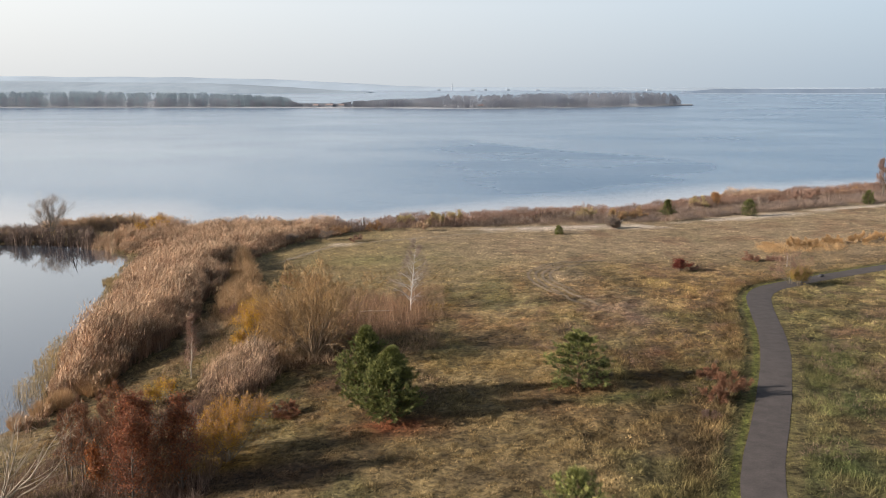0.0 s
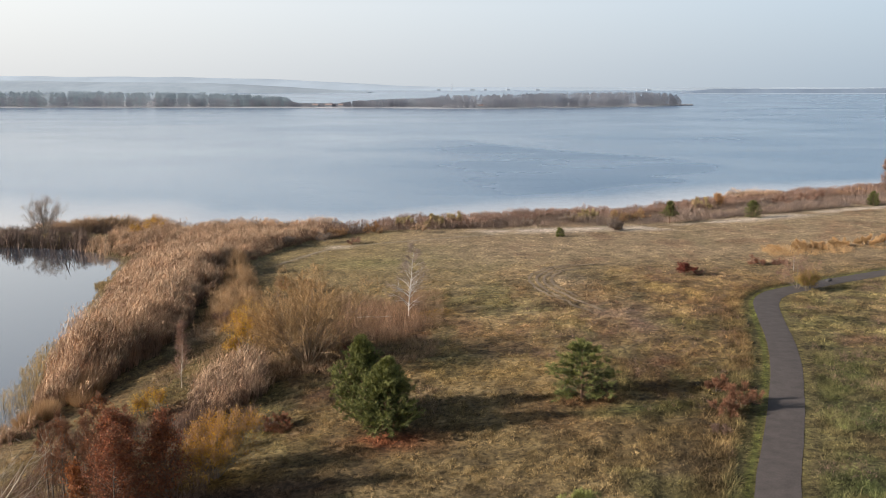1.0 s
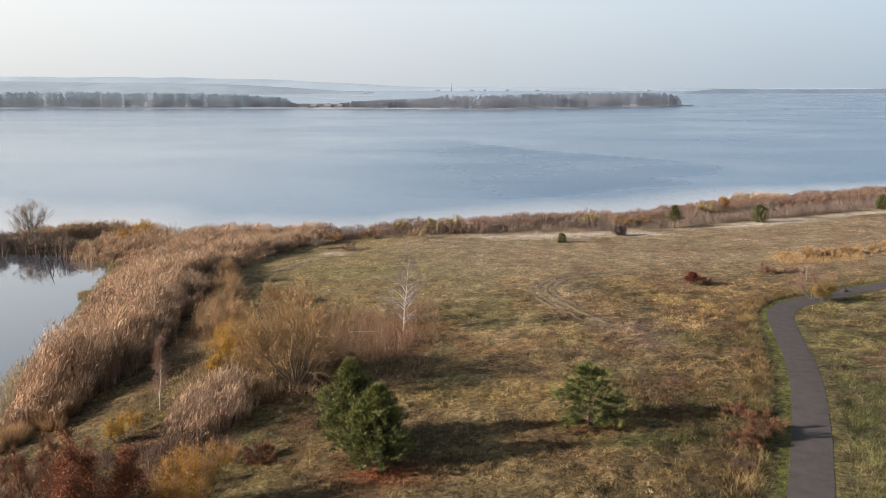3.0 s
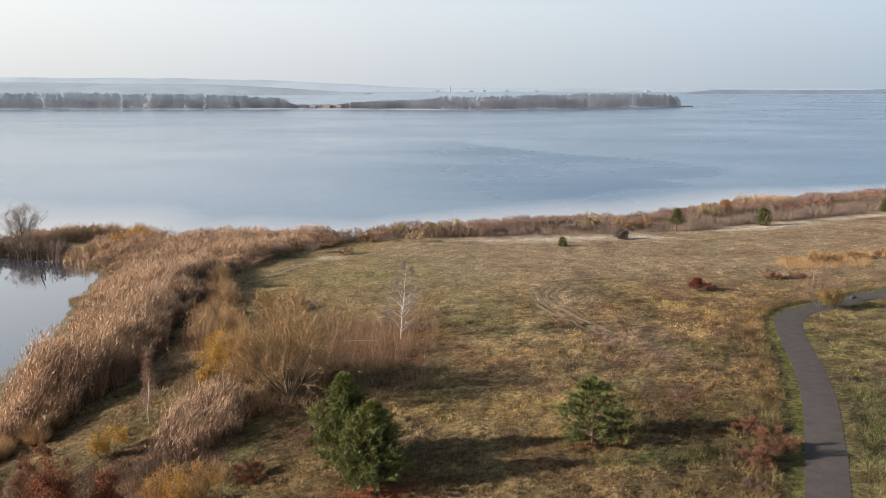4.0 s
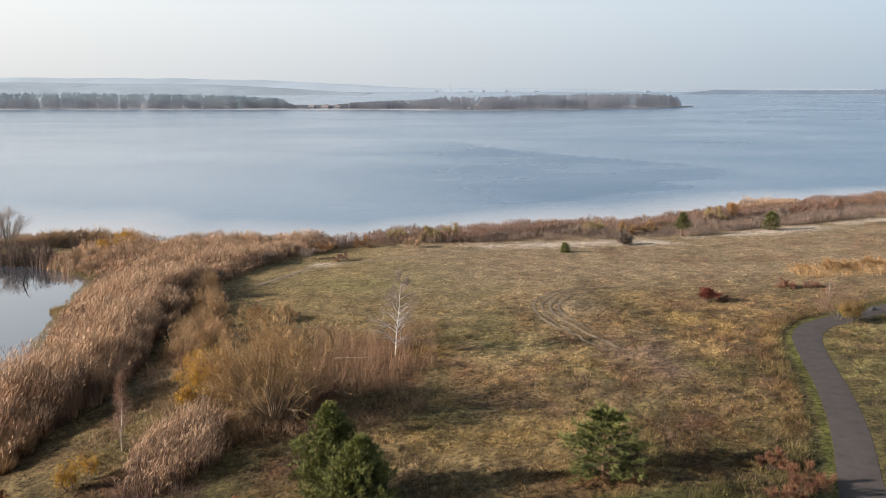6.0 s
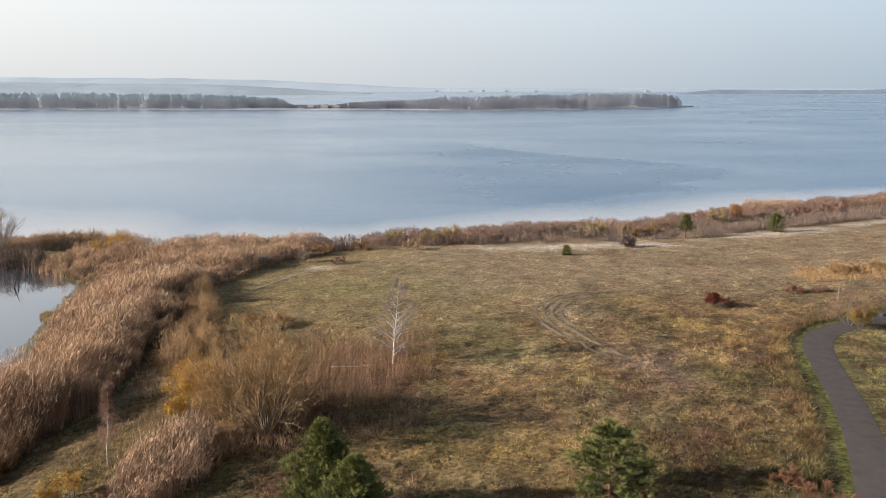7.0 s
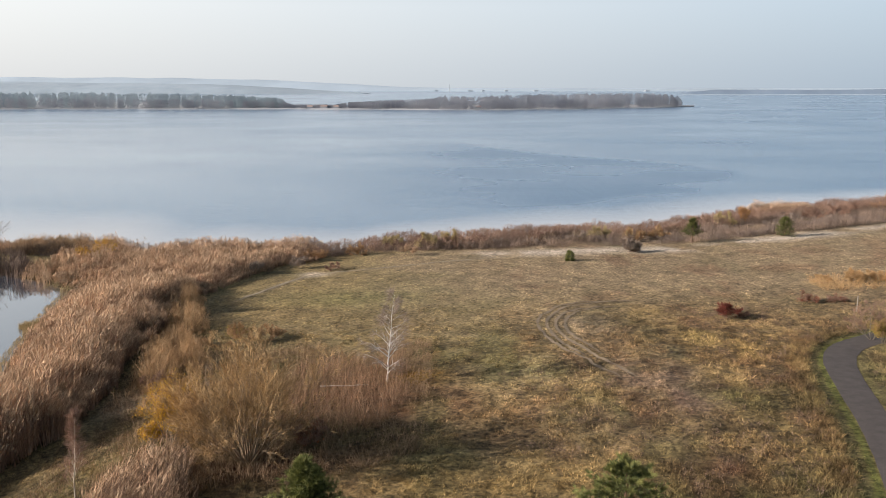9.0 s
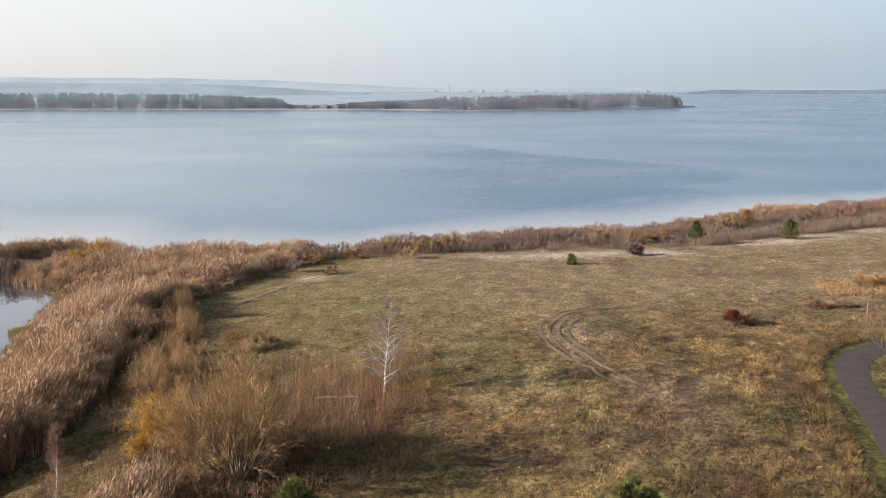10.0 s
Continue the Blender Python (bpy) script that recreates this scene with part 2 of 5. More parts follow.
# far woods, shores and hills: aerial haze is mixed into their base colours
HAZED_PINE = plant("haze_tinted_conifer", [(0, (0.32, 0.385, 0.42)), (1, (0.37, 0.43, 0.465))], 0.95, 0.02, 0.6)
HAZED_BARE = plant("haze_tinted_bare_wood", [(0, (0.33, 0.36, 0.405)), (0.6, (0.37, 0.385, 0.425)), (1, (0.44, 0.42, 0.445))], 0.95, 0.02, 0.6)
BRUSH_TAN = plant("tan_brush", [(0, (0.17, 0.11, 0.065)), (0.6, (0.29, 0.195, 0.115)), (1, (0.42, 0.30, 0.185))], 0.85, 0.5, 0.1)
HAZED_SHORE = grainy("haze_tinted_reed_shore", (0.27, 0.28, 0.285), (0.33, 0.33, 0.33), 0.08, 0.95)
HAZED_WOOD = grainy("haze_tinted_shore_wood", (0.16, 0.215, 0.28), (0.20, 0.255, 0.315), 0.02, 1.0, 0.2, 1.0)
HAZE_HILL = grainy("haze_tinted_hills", (0.36, 0.44, 0.50), (0.40, 0.475, 0.53), 0.01, 1.0, 0.1, 1.0)
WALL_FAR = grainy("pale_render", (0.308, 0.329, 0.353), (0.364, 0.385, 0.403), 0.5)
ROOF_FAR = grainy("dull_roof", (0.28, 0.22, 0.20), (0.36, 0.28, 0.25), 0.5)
STONE = grainy("dark_stone", (0.03, 0.03, 0.032), (0.07, 0.068, 0.066), 6)
WOOD_GREY = grainy("weathered_wood", (0.22, 0.19, 0.16), (0.38, 0.34, 0.29), 20, stretch=(1, 1, 0.2))
BARK_WILLOW = grainy("willow_bark", (0.17, 0.12, 0.075), (0.32, 0.235, 0.15), 12, stretch=(1, 1, 0.3))
WILLOW = plant("willow_brush", [(0, (0.21, 0.132, 0.06)), (0.6, (0.36, 0.235, 0.11)), (1, (0.50, 0.345, 0.175))], 0.85, 0.5, 0.1)
BROOM = plant("broom_twigs", [(0, (0.34, 0.21, 0.10)), (1, (0.56, 0.37, 0.18))], 0.8, 0.5, 0.2)
TWIG_RUST = plant("rusty_twigs", [(0, (0.12, 0.058, 0.034)), (0.6, (0.215, 0.108, 0.06)), (1, (0.32, 0.175, 0.10))], 0.8, 0.5, 0.15)
TWIG_THIN = plant("sapling_twigs", [(0, (0.19, 0.108, 0.064)), (0.6, (0.325, 0.20, 0.122)), (1, (0.47, 0.31, 0.197))], 0.8, 0.3, 0.15)
# flat far land, paled and blued by haze put into the colour
HAZED_LAND = grainy("haze_tinted_flat_land", (0.30, 0.37, 0.43), (0.34, 0.41, 0.46), 0.01, 1.0, 0.1, 1.0)
SEDGE = plant("orange_sedge", [(0, (0.28, 0.17, 0.085)), (1, (0.52, 0.35, 0.19))], 0.8, 0.5, 0.25)
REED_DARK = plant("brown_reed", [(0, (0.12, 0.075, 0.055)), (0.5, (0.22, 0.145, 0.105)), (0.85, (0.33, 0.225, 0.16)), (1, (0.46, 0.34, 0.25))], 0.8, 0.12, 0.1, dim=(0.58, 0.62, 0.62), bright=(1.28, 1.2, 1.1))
REED_RUST = plant("rusty_reed_plumes", [(0, (0.15, 0.088, 0.066)), (0.6, (0.25, 0.16, 0.12)), (1, (0.38, 0.27, 0.205))], 0.85, 0.1, 0.1, dim=(0.7, 0.68, 0.68), bright=(1.2, 1.15, 1.08))
BARK_DARK = grainy("dark_bark", (0.045, 0.036, 0.03), (0.09, 0.072, 0.058), 12, stretch=(1, 1, 0.3))
LEAF_DULL = plant("dull_olive_leaves", [(0, (0.19, 0.14, 0.035)), (1, (0.40, 0.295, 0.07))], 0.75, 0.8, 0.25)
BANK = plant("dark_bank_reed", [(0, (0.085, 0.062, 0.052)), (0.7, (0.17, 0.122, 0.095)), (1, (0.32, 0.23, 0.17))], 0.85, 0.2)
# far shore wood with the haze in front of it painted in
HAZE_NEAR = grainy("haze_tinted_far_wood", (0.26, 0.325, 0.37), (0.33, 0.39, 0.43), 0.02, 1.0, 0.4, 4.0)
WEED = plant("brown_weeds", [(0, (0.10, 0.065, 0.05)), (0.7, (0.20, 0.13, 0.095)), (1, (0.34, 0.24, 0.17))], 0.85, 0.4, 0.15)
LEAF_CRIMSON = plant("crimson_leaves", [(0, (0.09, 0.028, 0.02)), (1, (0.25, 0.065, 0.04))], 0.75, 0.6, 0.2)
LEAF_PALE = plant("pale_green_leaves", [(0, (0.28, 0.22, 0.10)), (1, (0.50, 0.40, 0.20))], 0.75, 0.8, 0.3)
LEAF_ORANGE = plant("orange_leaves", [(0, (0.32, 0.15, 0.05)), (1, (0.55, 0.30, 0.11))], 0.75, 0.8, 0.25)
LEAF_MAPLE = plant("thin_yellow_leaves", [(0, (0.33, 0.17, 0.02)), (0.7, (0.55, 0.30, 0.03)), (1, (0.68, 0.40, 0.05))], 0.75, 0.8, 0.3)
BELT = plant("belt_brush", [(0, (0.13, 0.10, 0.085)), (0.7, (0.25, 0.19, 0.15)), (1, (0.38, 0.29, 0.225))], 0.85, 0.16, 0.15, dim=(0.6, 0.62, 0.66), bright=(1.25, 1.18, 1.08))
# town walls and chimney, their colour shifted towards the haze
HAZE_TOWN = grainy("haze_tinted_town", (0.34, 0.38, 0.41), (0.37, 0.41, 0.44), 0.05, 1.0, 0.1, 1.0)
RUT = grainy("trodden_soil", (0.135, 0.10, 0.065), (0.24, 0.185, 0.12), 2.5, 0.95, 0.8, 0.08)
SAND = grainy("trodden_sand", (0.19, 0.15, 0.095), (0.32, 0.26, 0.175), 2.0, 0.95, 0.8, 0.05)
# ---- makers ----
def mesh_of(name, verts, faces, material, cols=None, smooth=False):
    """A mesh from arrays: verts (n, 3), faces (m, 3) or (m, 4)."""
    me = bpy.data.meshes.new(name)
    faces = np.ascontiguousarray(faces, np.int32)
    me.vertices.add(len(verts))
    me.vertices.foreach_set("co", np.ascontiguousarray(verts, np.float32).ravel())
    me.loops.add(faces.size)
    me.loops.foreach_set("vertex_index", faces.ravel())
    me.polygons.add(len(faces))
    me.polygons.foreach_set("loop_start", np.arange(0, faces.size, faces.shape[1], dtype=np.int32))
    me.update(calc_edges=True)
    if cols is not None:
        a = me.color_attributes.new("tint", "FLOAT_COLOR", "POINT")
        a.data.foreach_set("color", np.c_[cols, np.ones(len(cols))].astype(np.float32).ravel())
    me.polygons.foreach_set("use_smooth", np.full(len(faces), smooth))
    me.materials.append(material)
    return me


def piece(name, data, parent=None, label="", kind="", smooth=True):
    verts, faces, material = data
    ob = new(name, mesh_of(name, verts, faces, material, smooth=smooth))
    ob.parent = parent
    return tagged(ob, label, kind=kind)


def unit(v):
    return v / np.maximum(np.linalg.norm(v, axis=-1, keepdims=True), 1e-9)


def tubes(segs, sides=5):
    """Tapered limbs from rows of p0, p1, r0, r1."""
    s = np.array(segs, float)
    p0, p1, r0, r1 = s[:, :3], s[:, 3:6], s[:, 6], s[:, 7]
    d = unit(p1 - p0)
    u = unit(np.cross(d, np.where(np.abs(d[:, 2:]) > 0.9, [[1.0, 0, 0]], [[0, 0, 1.0]])))
    v = np.cross(d, u)
    a = np.arange(sides) * 2 * np.pi / sides
    ring = np.cos(a)[None, :, None] * u[:, None] + np.sin(a)[None, :, None] * v[:, None]
    verts = np.concatenate([p0[:, None] + ring * r0[:, None, None], p1[:, None] + ring * r1[:, None, None]], 1).reshape(-1, 3)
    i = np.arange(sides)
    j = (i + 1) % sides
    f = np.stack([i, j, j + sides, i + sides], 1)
    faces = (np.arange(len(s)) * 2 * sides)[:, None, None] + f[None]
    return verts, faces.reshape(-1, 4)


def trunk_of(rows, sides=7):
    """One unbroken tapered trunk through rows of p0, p1, r0, r1."""
    s = np.array(rows, float)
    p, r = np.r_[s[:1, :3], s[:, 3:6]], np.r_[s[:1, 6], s[:, 7]]
    a = np.arange(sides) * 2 * np.pi / sides
    ring = np.c_[np.cos(a), np.sin(a), 0 * a]
    verts = (p[:, None] + ring[None] * r[:, None, None]).reshape(-1, 3)
    i = np.arange(sides)
    f = np.stack([i, (i + 1) % sides, (i + 1) % sides + sides, i + sides], 1)
    return verts, ((np.arange(len(s)) * sides)[:, None, None] + f[None]).reshape(-1, 4)


def spikes(rng, base, way, count, length, width, spread, jitter=0.0):
    """Thin blades (one triangle each) that leave each base along its way."""
    b = np.repeat(np.asarray(base, float), count, 0)
    w = np.repeat(unit(np.asarray(way, float)), count, 0)
    k = len(b)
    w = unit(w + spread * rng.normal(size=(k, 3)))
    b = b + jitter * rng.normal(size=(k, 3))
    side = unit(np.cross(w, rng.normal(size=(k, 3))))
    ln = np.repeat(np.broadcast_to(length, len(base)), count) * rng.uniform(0.6, 1.2, k)
    wd = np.broadcast_to(width, k) * 0.5
    verts = np.stack([b - side * wd[:, None], b + side * wd[:, None], b + w * ln[:, None]], 1).reshape(-1, 3)
    return verts, np.arange(3 * k).reshape(-1, 3)


def leaves(rng, base, count, size, scatter):
    """Small lozenge leaves strewn round each base."""
    b = np.repeat(np.asarray(base, float), count, 0)
    k = len(b)
    b = b + scatter * rng.normal(size=(k, 3))
    w = unit(rng.normal(size=(k, 3)))
    side = unit(np.cross(w, rng.normal(size=(k, 3))))
    s = (size * rng.uniform(0.6, 1.3, k))[:, None]
    verts = np.stack([b - w * s * 0.5, b + side * s * 0.35, b + w * s * 0.5, b - side * s * 0.35], 1).reshape(-1, 3)
    return verts, np.arange(4 * k).reshape(-1, 4)


def limb(rng, p, d, length, r, level, out, up=0.15, wander=0.16, kids=(5, 5), angle=0.7, segs=6, start=0.3, shrink=0.55):
    """One limb with its branches. out: rows of segments by level, and tips as (place, way, level)."""
    d = unit(np.array(d, float))
    p = np.array(p, float)
    n = kids[0] if kids else 0
    spots = np.sort(rng.uniform(start, 0.97, n)) if n else []
    step = length / segs
    for i in range(segs):
        q = p + d * step
        a, b = i / segs, (i + 1) / segs
        out["segs"].append((*p, *q, r * (1 - 0.85 * a), r * (1 - 0.85 * b)))
        out["way"].append((q, d, level, b))
        for s in spots:
            if a <= s < b:
                side = unit(np.cross(d, rng.normal(size=3)))
                limb(rng, p + d * step * (s - a) * segs, d * math.cos(angle) + side * math.sin(angle), length * shrink * (1.15 - 0.6 * s) * rng.uniform(0.7, 1.2),
                     r * (1 - 0.85 * s) * 0.6, level + 1, out, up, wander, kids[1:], angle, max(3, segs - 2), 0.2, shrink)
        p = q
        d = unit(d + wander * rng.normal(size=3) + np.array([0, 0, up]))


def fresh():
    return {"segs": [], "way": []}


def base_of(name, x, y, label, category, group="", sink=0.05):
    ob = new(name)
    ob.location = (x, y, float(ground_height(x, y)) - sink)
    ob.empty_display_size = 0.3
    return tagged(ob, label, category, group)


def bare_bush(name, x, y, height, spread, stems, seed, bark, twig, label, category="shrub", leaf=None, leaf_count=0, leaf_size=0.12, twigs=5, lean=0.5, kids=(6, 5), group="", leaf_low=0.0, twig_w=0.02, radius=0.05, twig_len=0.11, leaf_east=99.0):
    """A many-stemmed shrub: stems, fine twigs and, where it still has them, leaves."""
    rng = np.random.default_rng(seed)
    ob = base_of(name, x, y, label, category, group)
    ends = []
    for i in range(stems):
        out = fresh()
        a = 2 * math.pi * (i + rng.uniform(0, 0.8)) / stems
        s = lean * rng.uniform(0.1, 1.15)
        limb(rng, (0.15 * math.cos(a), 0.15 * math.sin(a), 0), (math.cos(a) * s * spread / height * 2, math.sin(a) * s * spread / height * 2, 1), height * rng.uniform(0.7, 1.0), radius * rng.uniform(0.6, 1.2), 0, out,
             0.05, 0.10, kids, 0.5, 6, 0.25, 0.5)
        piece("stem", (*tubes(out["segs"], 4 if radius > 0.04 else 3), bark), ob)
        ends += [(q, d) for q, d, lv, b in out["way"] if lv >= 1]
    q, d = np.array([e[0] for e in ends]), np.array([e[1] for e in ends])
    if twigs:
        piece("twig_mass", (*spikes(rng, q, d + [0, 0, 0.25], twigs, height * twig_len, twig_w, 0.45, 0.05), twig), ob, kind="stuff")
    if leaf is not None:
        pick = rng.permutation(np.nonzero((q[:, 2] >= leaf_low * height) & (q[:, 0] <= leaf_east))[0])
        pick = pick[: max(1, leaf_count // 6)]
        piece("foliage", (*leaves(rng, q[pick], 6, leaf_size, 0.22), leaf), ob, kind="stuff")
    return ob


def pine(name, x, y, height, radius, seed, label, dense=1.0, low=0.05, skew=0.0, group="", whorl=0.36, shape=0.9, needle=0.26, full=0.3, brush=12, tip=1.0, flat=0.0):
    """A young pine: whorls of upswept branches whose shoots end in needle brushes, paler at the tips than inside."""
    rng = np.random.default_rng(seed)
    out = fresh()
    top = np.array([0.03 * height * rng.normal(), 0.03 * height * rng.normal(), height])
    n = 8
    spine = [top * (i / n) + (0.015 * height * rng.normal(size=3) * [1, 1, 0] if 0 < i < n else 0) for i in range(n + 1)]
    trunk = [(*spine[i], *spine[i + 1], 0.028 * height * (1 - i / n * 0.9), 0.028 * height * (1 - (i + 1) / n * 0.9)) for i in range(n)]
    q, d, tone = [], [], []
    z = low * height
    while z < height * 0.98:
        s = z / height
        c = spine[int(s * n)] + (spine[int(s * n) + 1] - spine[int(s * n)]) * (s * n % 1)
        reach = radius * (1.03 - s) ** shape * (0.7 + 0.3 * min(1, s / full)) / (1.03 - full) ** shape
        count = max(4, int(round(6 * dense * (1.1 - 0.5 * s))))
        turn = rng.uniform(0, 2 * math.pi)
        for k in range(count):
            a = 2 * math.pi * k / count + turn + rng.uniform(-0.3, 0.3)
            ln = max(0.3, reach * rng.uniform(0.62, 1.12) * (1 + skew * math.cos(a)))
            p = c.copy()
            w = np.array([math.cos(a), math.sin(a), 0.05 + 0.9 * s * (1 - 0.5 * flat)])
            segs = 5
            for i in range(segs):
                w = unit(w + [0, 0, 0.10 * (1 - flat)] + 0.08 * rng.normal(size=3))
                e = p + w * ln / segs
                r = 0.008 * height * (1 - s * 0.7)
                out["segs"].append((*p, *e, r * (1 - i / segs), r * (1 - (i + 1) / segs) + 0.004))
                if i >= 1:
                    for _ in range(int(3 * dense) + (i > 2)):
                        o = unit(np.cross(w, rng.normal(size=3)))
                        t = unit(w * 0.8 + o * [0.8, 0.8, 0.8 * (1 - flat)] + [0, 0, 0.45 * (1 - flat * 0.7)])
                        shoot = rng.uniform(0.08, 0.5) * (0.35 + 0.25 * ln)
                        q.append(p + (e - p) * rng.uniform() + t * shoot)
                        d.append(t)
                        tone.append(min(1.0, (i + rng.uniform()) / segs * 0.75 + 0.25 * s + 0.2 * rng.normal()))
                p = e
            q.append(p)
            d.append(w)
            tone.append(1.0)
        z += whorl * rng.uniform(0.7, 1.2)
    ob = base_of(name, x, y, label, "pine tree", group)
    piece("trunk", (*trunk_of(trunk), BARK_PINE), ob)
    piece("branchwork", (*tubes(out["segs"], 3), BARK_PINE), ob, kind="stuff")
    v, f = spikes(rng, np.array(q), np.array(d), brush, needle, 0.03, 0.36, 0.035)
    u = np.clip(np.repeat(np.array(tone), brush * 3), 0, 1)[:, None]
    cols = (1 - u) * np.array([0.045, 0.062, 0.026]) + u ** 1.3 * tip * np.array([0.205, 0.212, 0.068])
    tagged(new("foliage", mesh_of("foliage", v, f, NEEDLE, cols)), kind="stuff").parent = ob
    return ob


def slim_tree(name, x, y, height, seed, bark, twig, label, lean=(0.0, 0.0), radius=0.09, kids=(13, 4), twigs=5, droop=-0.02, reach=0.32, category="tree", leaf=None, leaf_count=0, leaf_size=0.13, group="", angle=0.9, twig_w=0.018, start=0.25, twig_len=0.09, bough=0.4):
    """A single-stemmed young tree: trunk, branches, twigs, leaves."""
    rng = np.random.default_rng(seed)
    p, d = np.zeros(3), unit(np.array([lean[0], lean[1], 1.0]))
    n, trunk, ways, boughs = 10, [], [], []
    ob = base_of(name, x, y, label, category, group)
    for i in range(n):
        e = p + d * height / n
        trunk.append((*p, *e, radius * (1 - 0.93 * i / n), radius * (1 - 0.93 * (i + 1) / n)))
        if i / n >= start - 0.1:
            for _ in range(int(round(kids[0] / (n * (1.1 - start))))):
                o = unit(np.cross(d, rng.normal(size=3)))
                s = i / n
                out = fresh()
                limb(rng, p + (e - p) * rng.uniform(), d * math.cos(angle) + o * math.sin(angle), height * reach * (1.15 - s) * rng.uniform(0.6, 1.2), radius * bough * (1 - 0.85 * s), 1, out, droop + 0.04, 0.14, kids[1:], 0.6, 5, 0.2, 0.5)
                boughs.append(piece("limb", (*tubes(out["segs"], 3), bark)))
                ways += out["way"]
        p, d = e, unit(d + 0.04 * rng.normal(size=3))
    stem = piece("trunk", (*trunk_of(trunk), bark), ob)
    for bough in boughs:
        bough.parent = stem
    q, w = np.array([a[0] for a in ways]), np.array([a[1] for a in ways])
    if twigs:
        piece("twig_mass", (*spikes(rng, q, w + [0, 0, droop * 4], twigs, height * twig_len, twig_w, 0.4), twig), ob, kind="stuff")
    if leaf is not None:
        pick = rng.choice(len(q), max(1, leaf_count // 6))
        piece("foliage", (*leaves(rng, q[pick], 6, leaf_size, 0.22), leaf), ob, kind="stuff")
    return ob


def clumped(x, y, size, seed):
    """Offset of each point from the middle of its clump, in clump sizes, and the clump's own number from 0 to 1."""
    i, j = np.floor(x / size), np.floor(y / size)
    best, ox, oy, own = np.full(len(x), 9.0), x * 0, x * 0, x * 0
    for a in (-1, 0, 1):
        for b in (-1, 0, 1):
            h = np.sin((i + a) * 91.7 + (j + b) * 47.3 + seed * 13.1) * 9871.3
            g = np.sin((i + a) * 33.9 + (j + b) * 71.9 + seed * 5.7) * 7351.7
            u, v = h - np.floor(h), g - np.floor(g)
            dx, dy = x / size - (i + a + u), y / size - (j + b + v)
            d = np.hypot(dx, dy)
            near = d < best
            best, ox, oy, own = np.where(near, d, best), np.where(near, dx, ox), np.where(near, dy, oy), np.where(near, (u * 7.3 + v * 3.1) % 1, own)
    return ox, oy, own


def reeds(name, x, y, seed, material, label, tall=2.3, plume=True, lean=0.12, wide=0.034, rim=1.0, lump=0.35, cell=1.5, even=0.78, fan=0.3, crest=None, head=0.42, long=0.35):
    """A reed bed of rounded clumps: stalk, three leaves and a plume for each stem."""
    rng = np.random.default_rng(seed)
    k = len(x)
    ox, oy, own = clumped(x, y, cell, seed)
    x, y = x - ox * cell * 0.22, y - oy * cell * 0.22
    z = np.maximum(ground_height(x, y), -0.25)
    b = np.c_[x, y, z]
    h = tall * (0.7 + 0.6 * fbm(x, y, 7, seed)) * (1 - 0.5 * lump * np.minimum(1.3, 2 * np.hypot(ox, oy)) ** 2) * (1 + lump * (own - 0.5)) * rng.uniform(even, 1.08, k) * rim
    w = unit(np.c_[rng.normal(size=k) * lean + ox * fan + 0.07, rng.normal(size=k) * lean + oy * fan, np.ones(k)])
    side = unit(np.cross(w, rng.normal(size=(k, 3)))) * (wide * 0.5)
    tip = b + w * h[:, None]
    verts, tops = [np.stack([b - side, b + side, tip], 1)], []
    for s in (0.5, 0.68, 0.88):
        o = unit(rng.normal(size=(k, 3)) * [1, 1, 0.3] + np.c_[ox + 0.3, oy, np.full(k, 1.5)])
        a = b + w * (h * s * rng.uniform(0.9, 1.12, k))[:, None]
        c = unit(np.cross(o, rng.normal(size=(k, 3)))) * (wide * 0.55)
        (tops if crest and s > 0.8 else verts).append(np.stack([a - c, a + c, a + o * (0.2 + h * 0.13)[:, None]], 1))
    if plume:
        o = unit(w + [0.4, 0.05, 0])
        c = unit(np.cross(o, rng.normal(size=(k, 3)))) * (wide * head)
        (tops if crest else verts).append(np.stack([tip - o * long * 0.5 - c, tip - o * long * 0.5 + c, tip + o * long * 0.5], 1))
    v = np.concatenate(verts).reshape(-1, 3)
    ob = tagged(new(name, mesh_of(name, v, np.arange(len(v)).reshape(-1, 3), material)), label, "reeds", kind="stuff")
    if crest:
        v = np.concatenate(tops).reshape(-1, 3)
        piece("plume_mass", (v, np.arange(len(v)).reshape(-1, 3), crest), ob, "pale tan seed plumes and top leaves", "stuff", False)
    return ob


def scatter(rng, x0, x1, y0, y1, density):
    k = int((x1 - x0) * (y1 - y0) * density)
    return rng.uniform(x0, x1, k), rng.uniform(y0, y1, k)


def tufts(name, x, y, tall, blades, width, seed, label, foot=0.13, material=None):
    """Grass tussocks, each a dome of blades, in the colour of their zone of the meadow."""
    rng = np.random.default_rng(seed)
    n = len(x)
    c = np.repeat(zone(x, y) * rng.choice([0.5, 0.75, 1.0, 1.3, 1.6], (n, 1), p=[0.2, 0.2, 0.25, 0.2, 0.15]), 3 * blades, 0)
    a, r = rng.uniform(0, 2 * np.pi, n * blades), np.sqrt(rng.uniform(0, 1, n * blades))
    dx, dy, t = np.cos(a) * r, np.sin(a) * r, np.repeat(tall, blades)
    foot = foot + 0.3 * t
    px, py = np.repeat(x, blades) + dx * foot, np.repeat(y, blades) + dy * foot
    p = np.c_[px, py, ground_height(px, py) - 0.02]
    v, f = spikes(rng, p, np.c_[dx * 1.2 + 0.15, dy * 1.2, 1.0 + 0 * dx], 1, t * (1.15 - 0.4 * r), width, 0.35)
    ob = new(name, mesh_of(name, v, f, material or GRASS, c))
    return tagged(ob, label, "grass", kind="stuff")


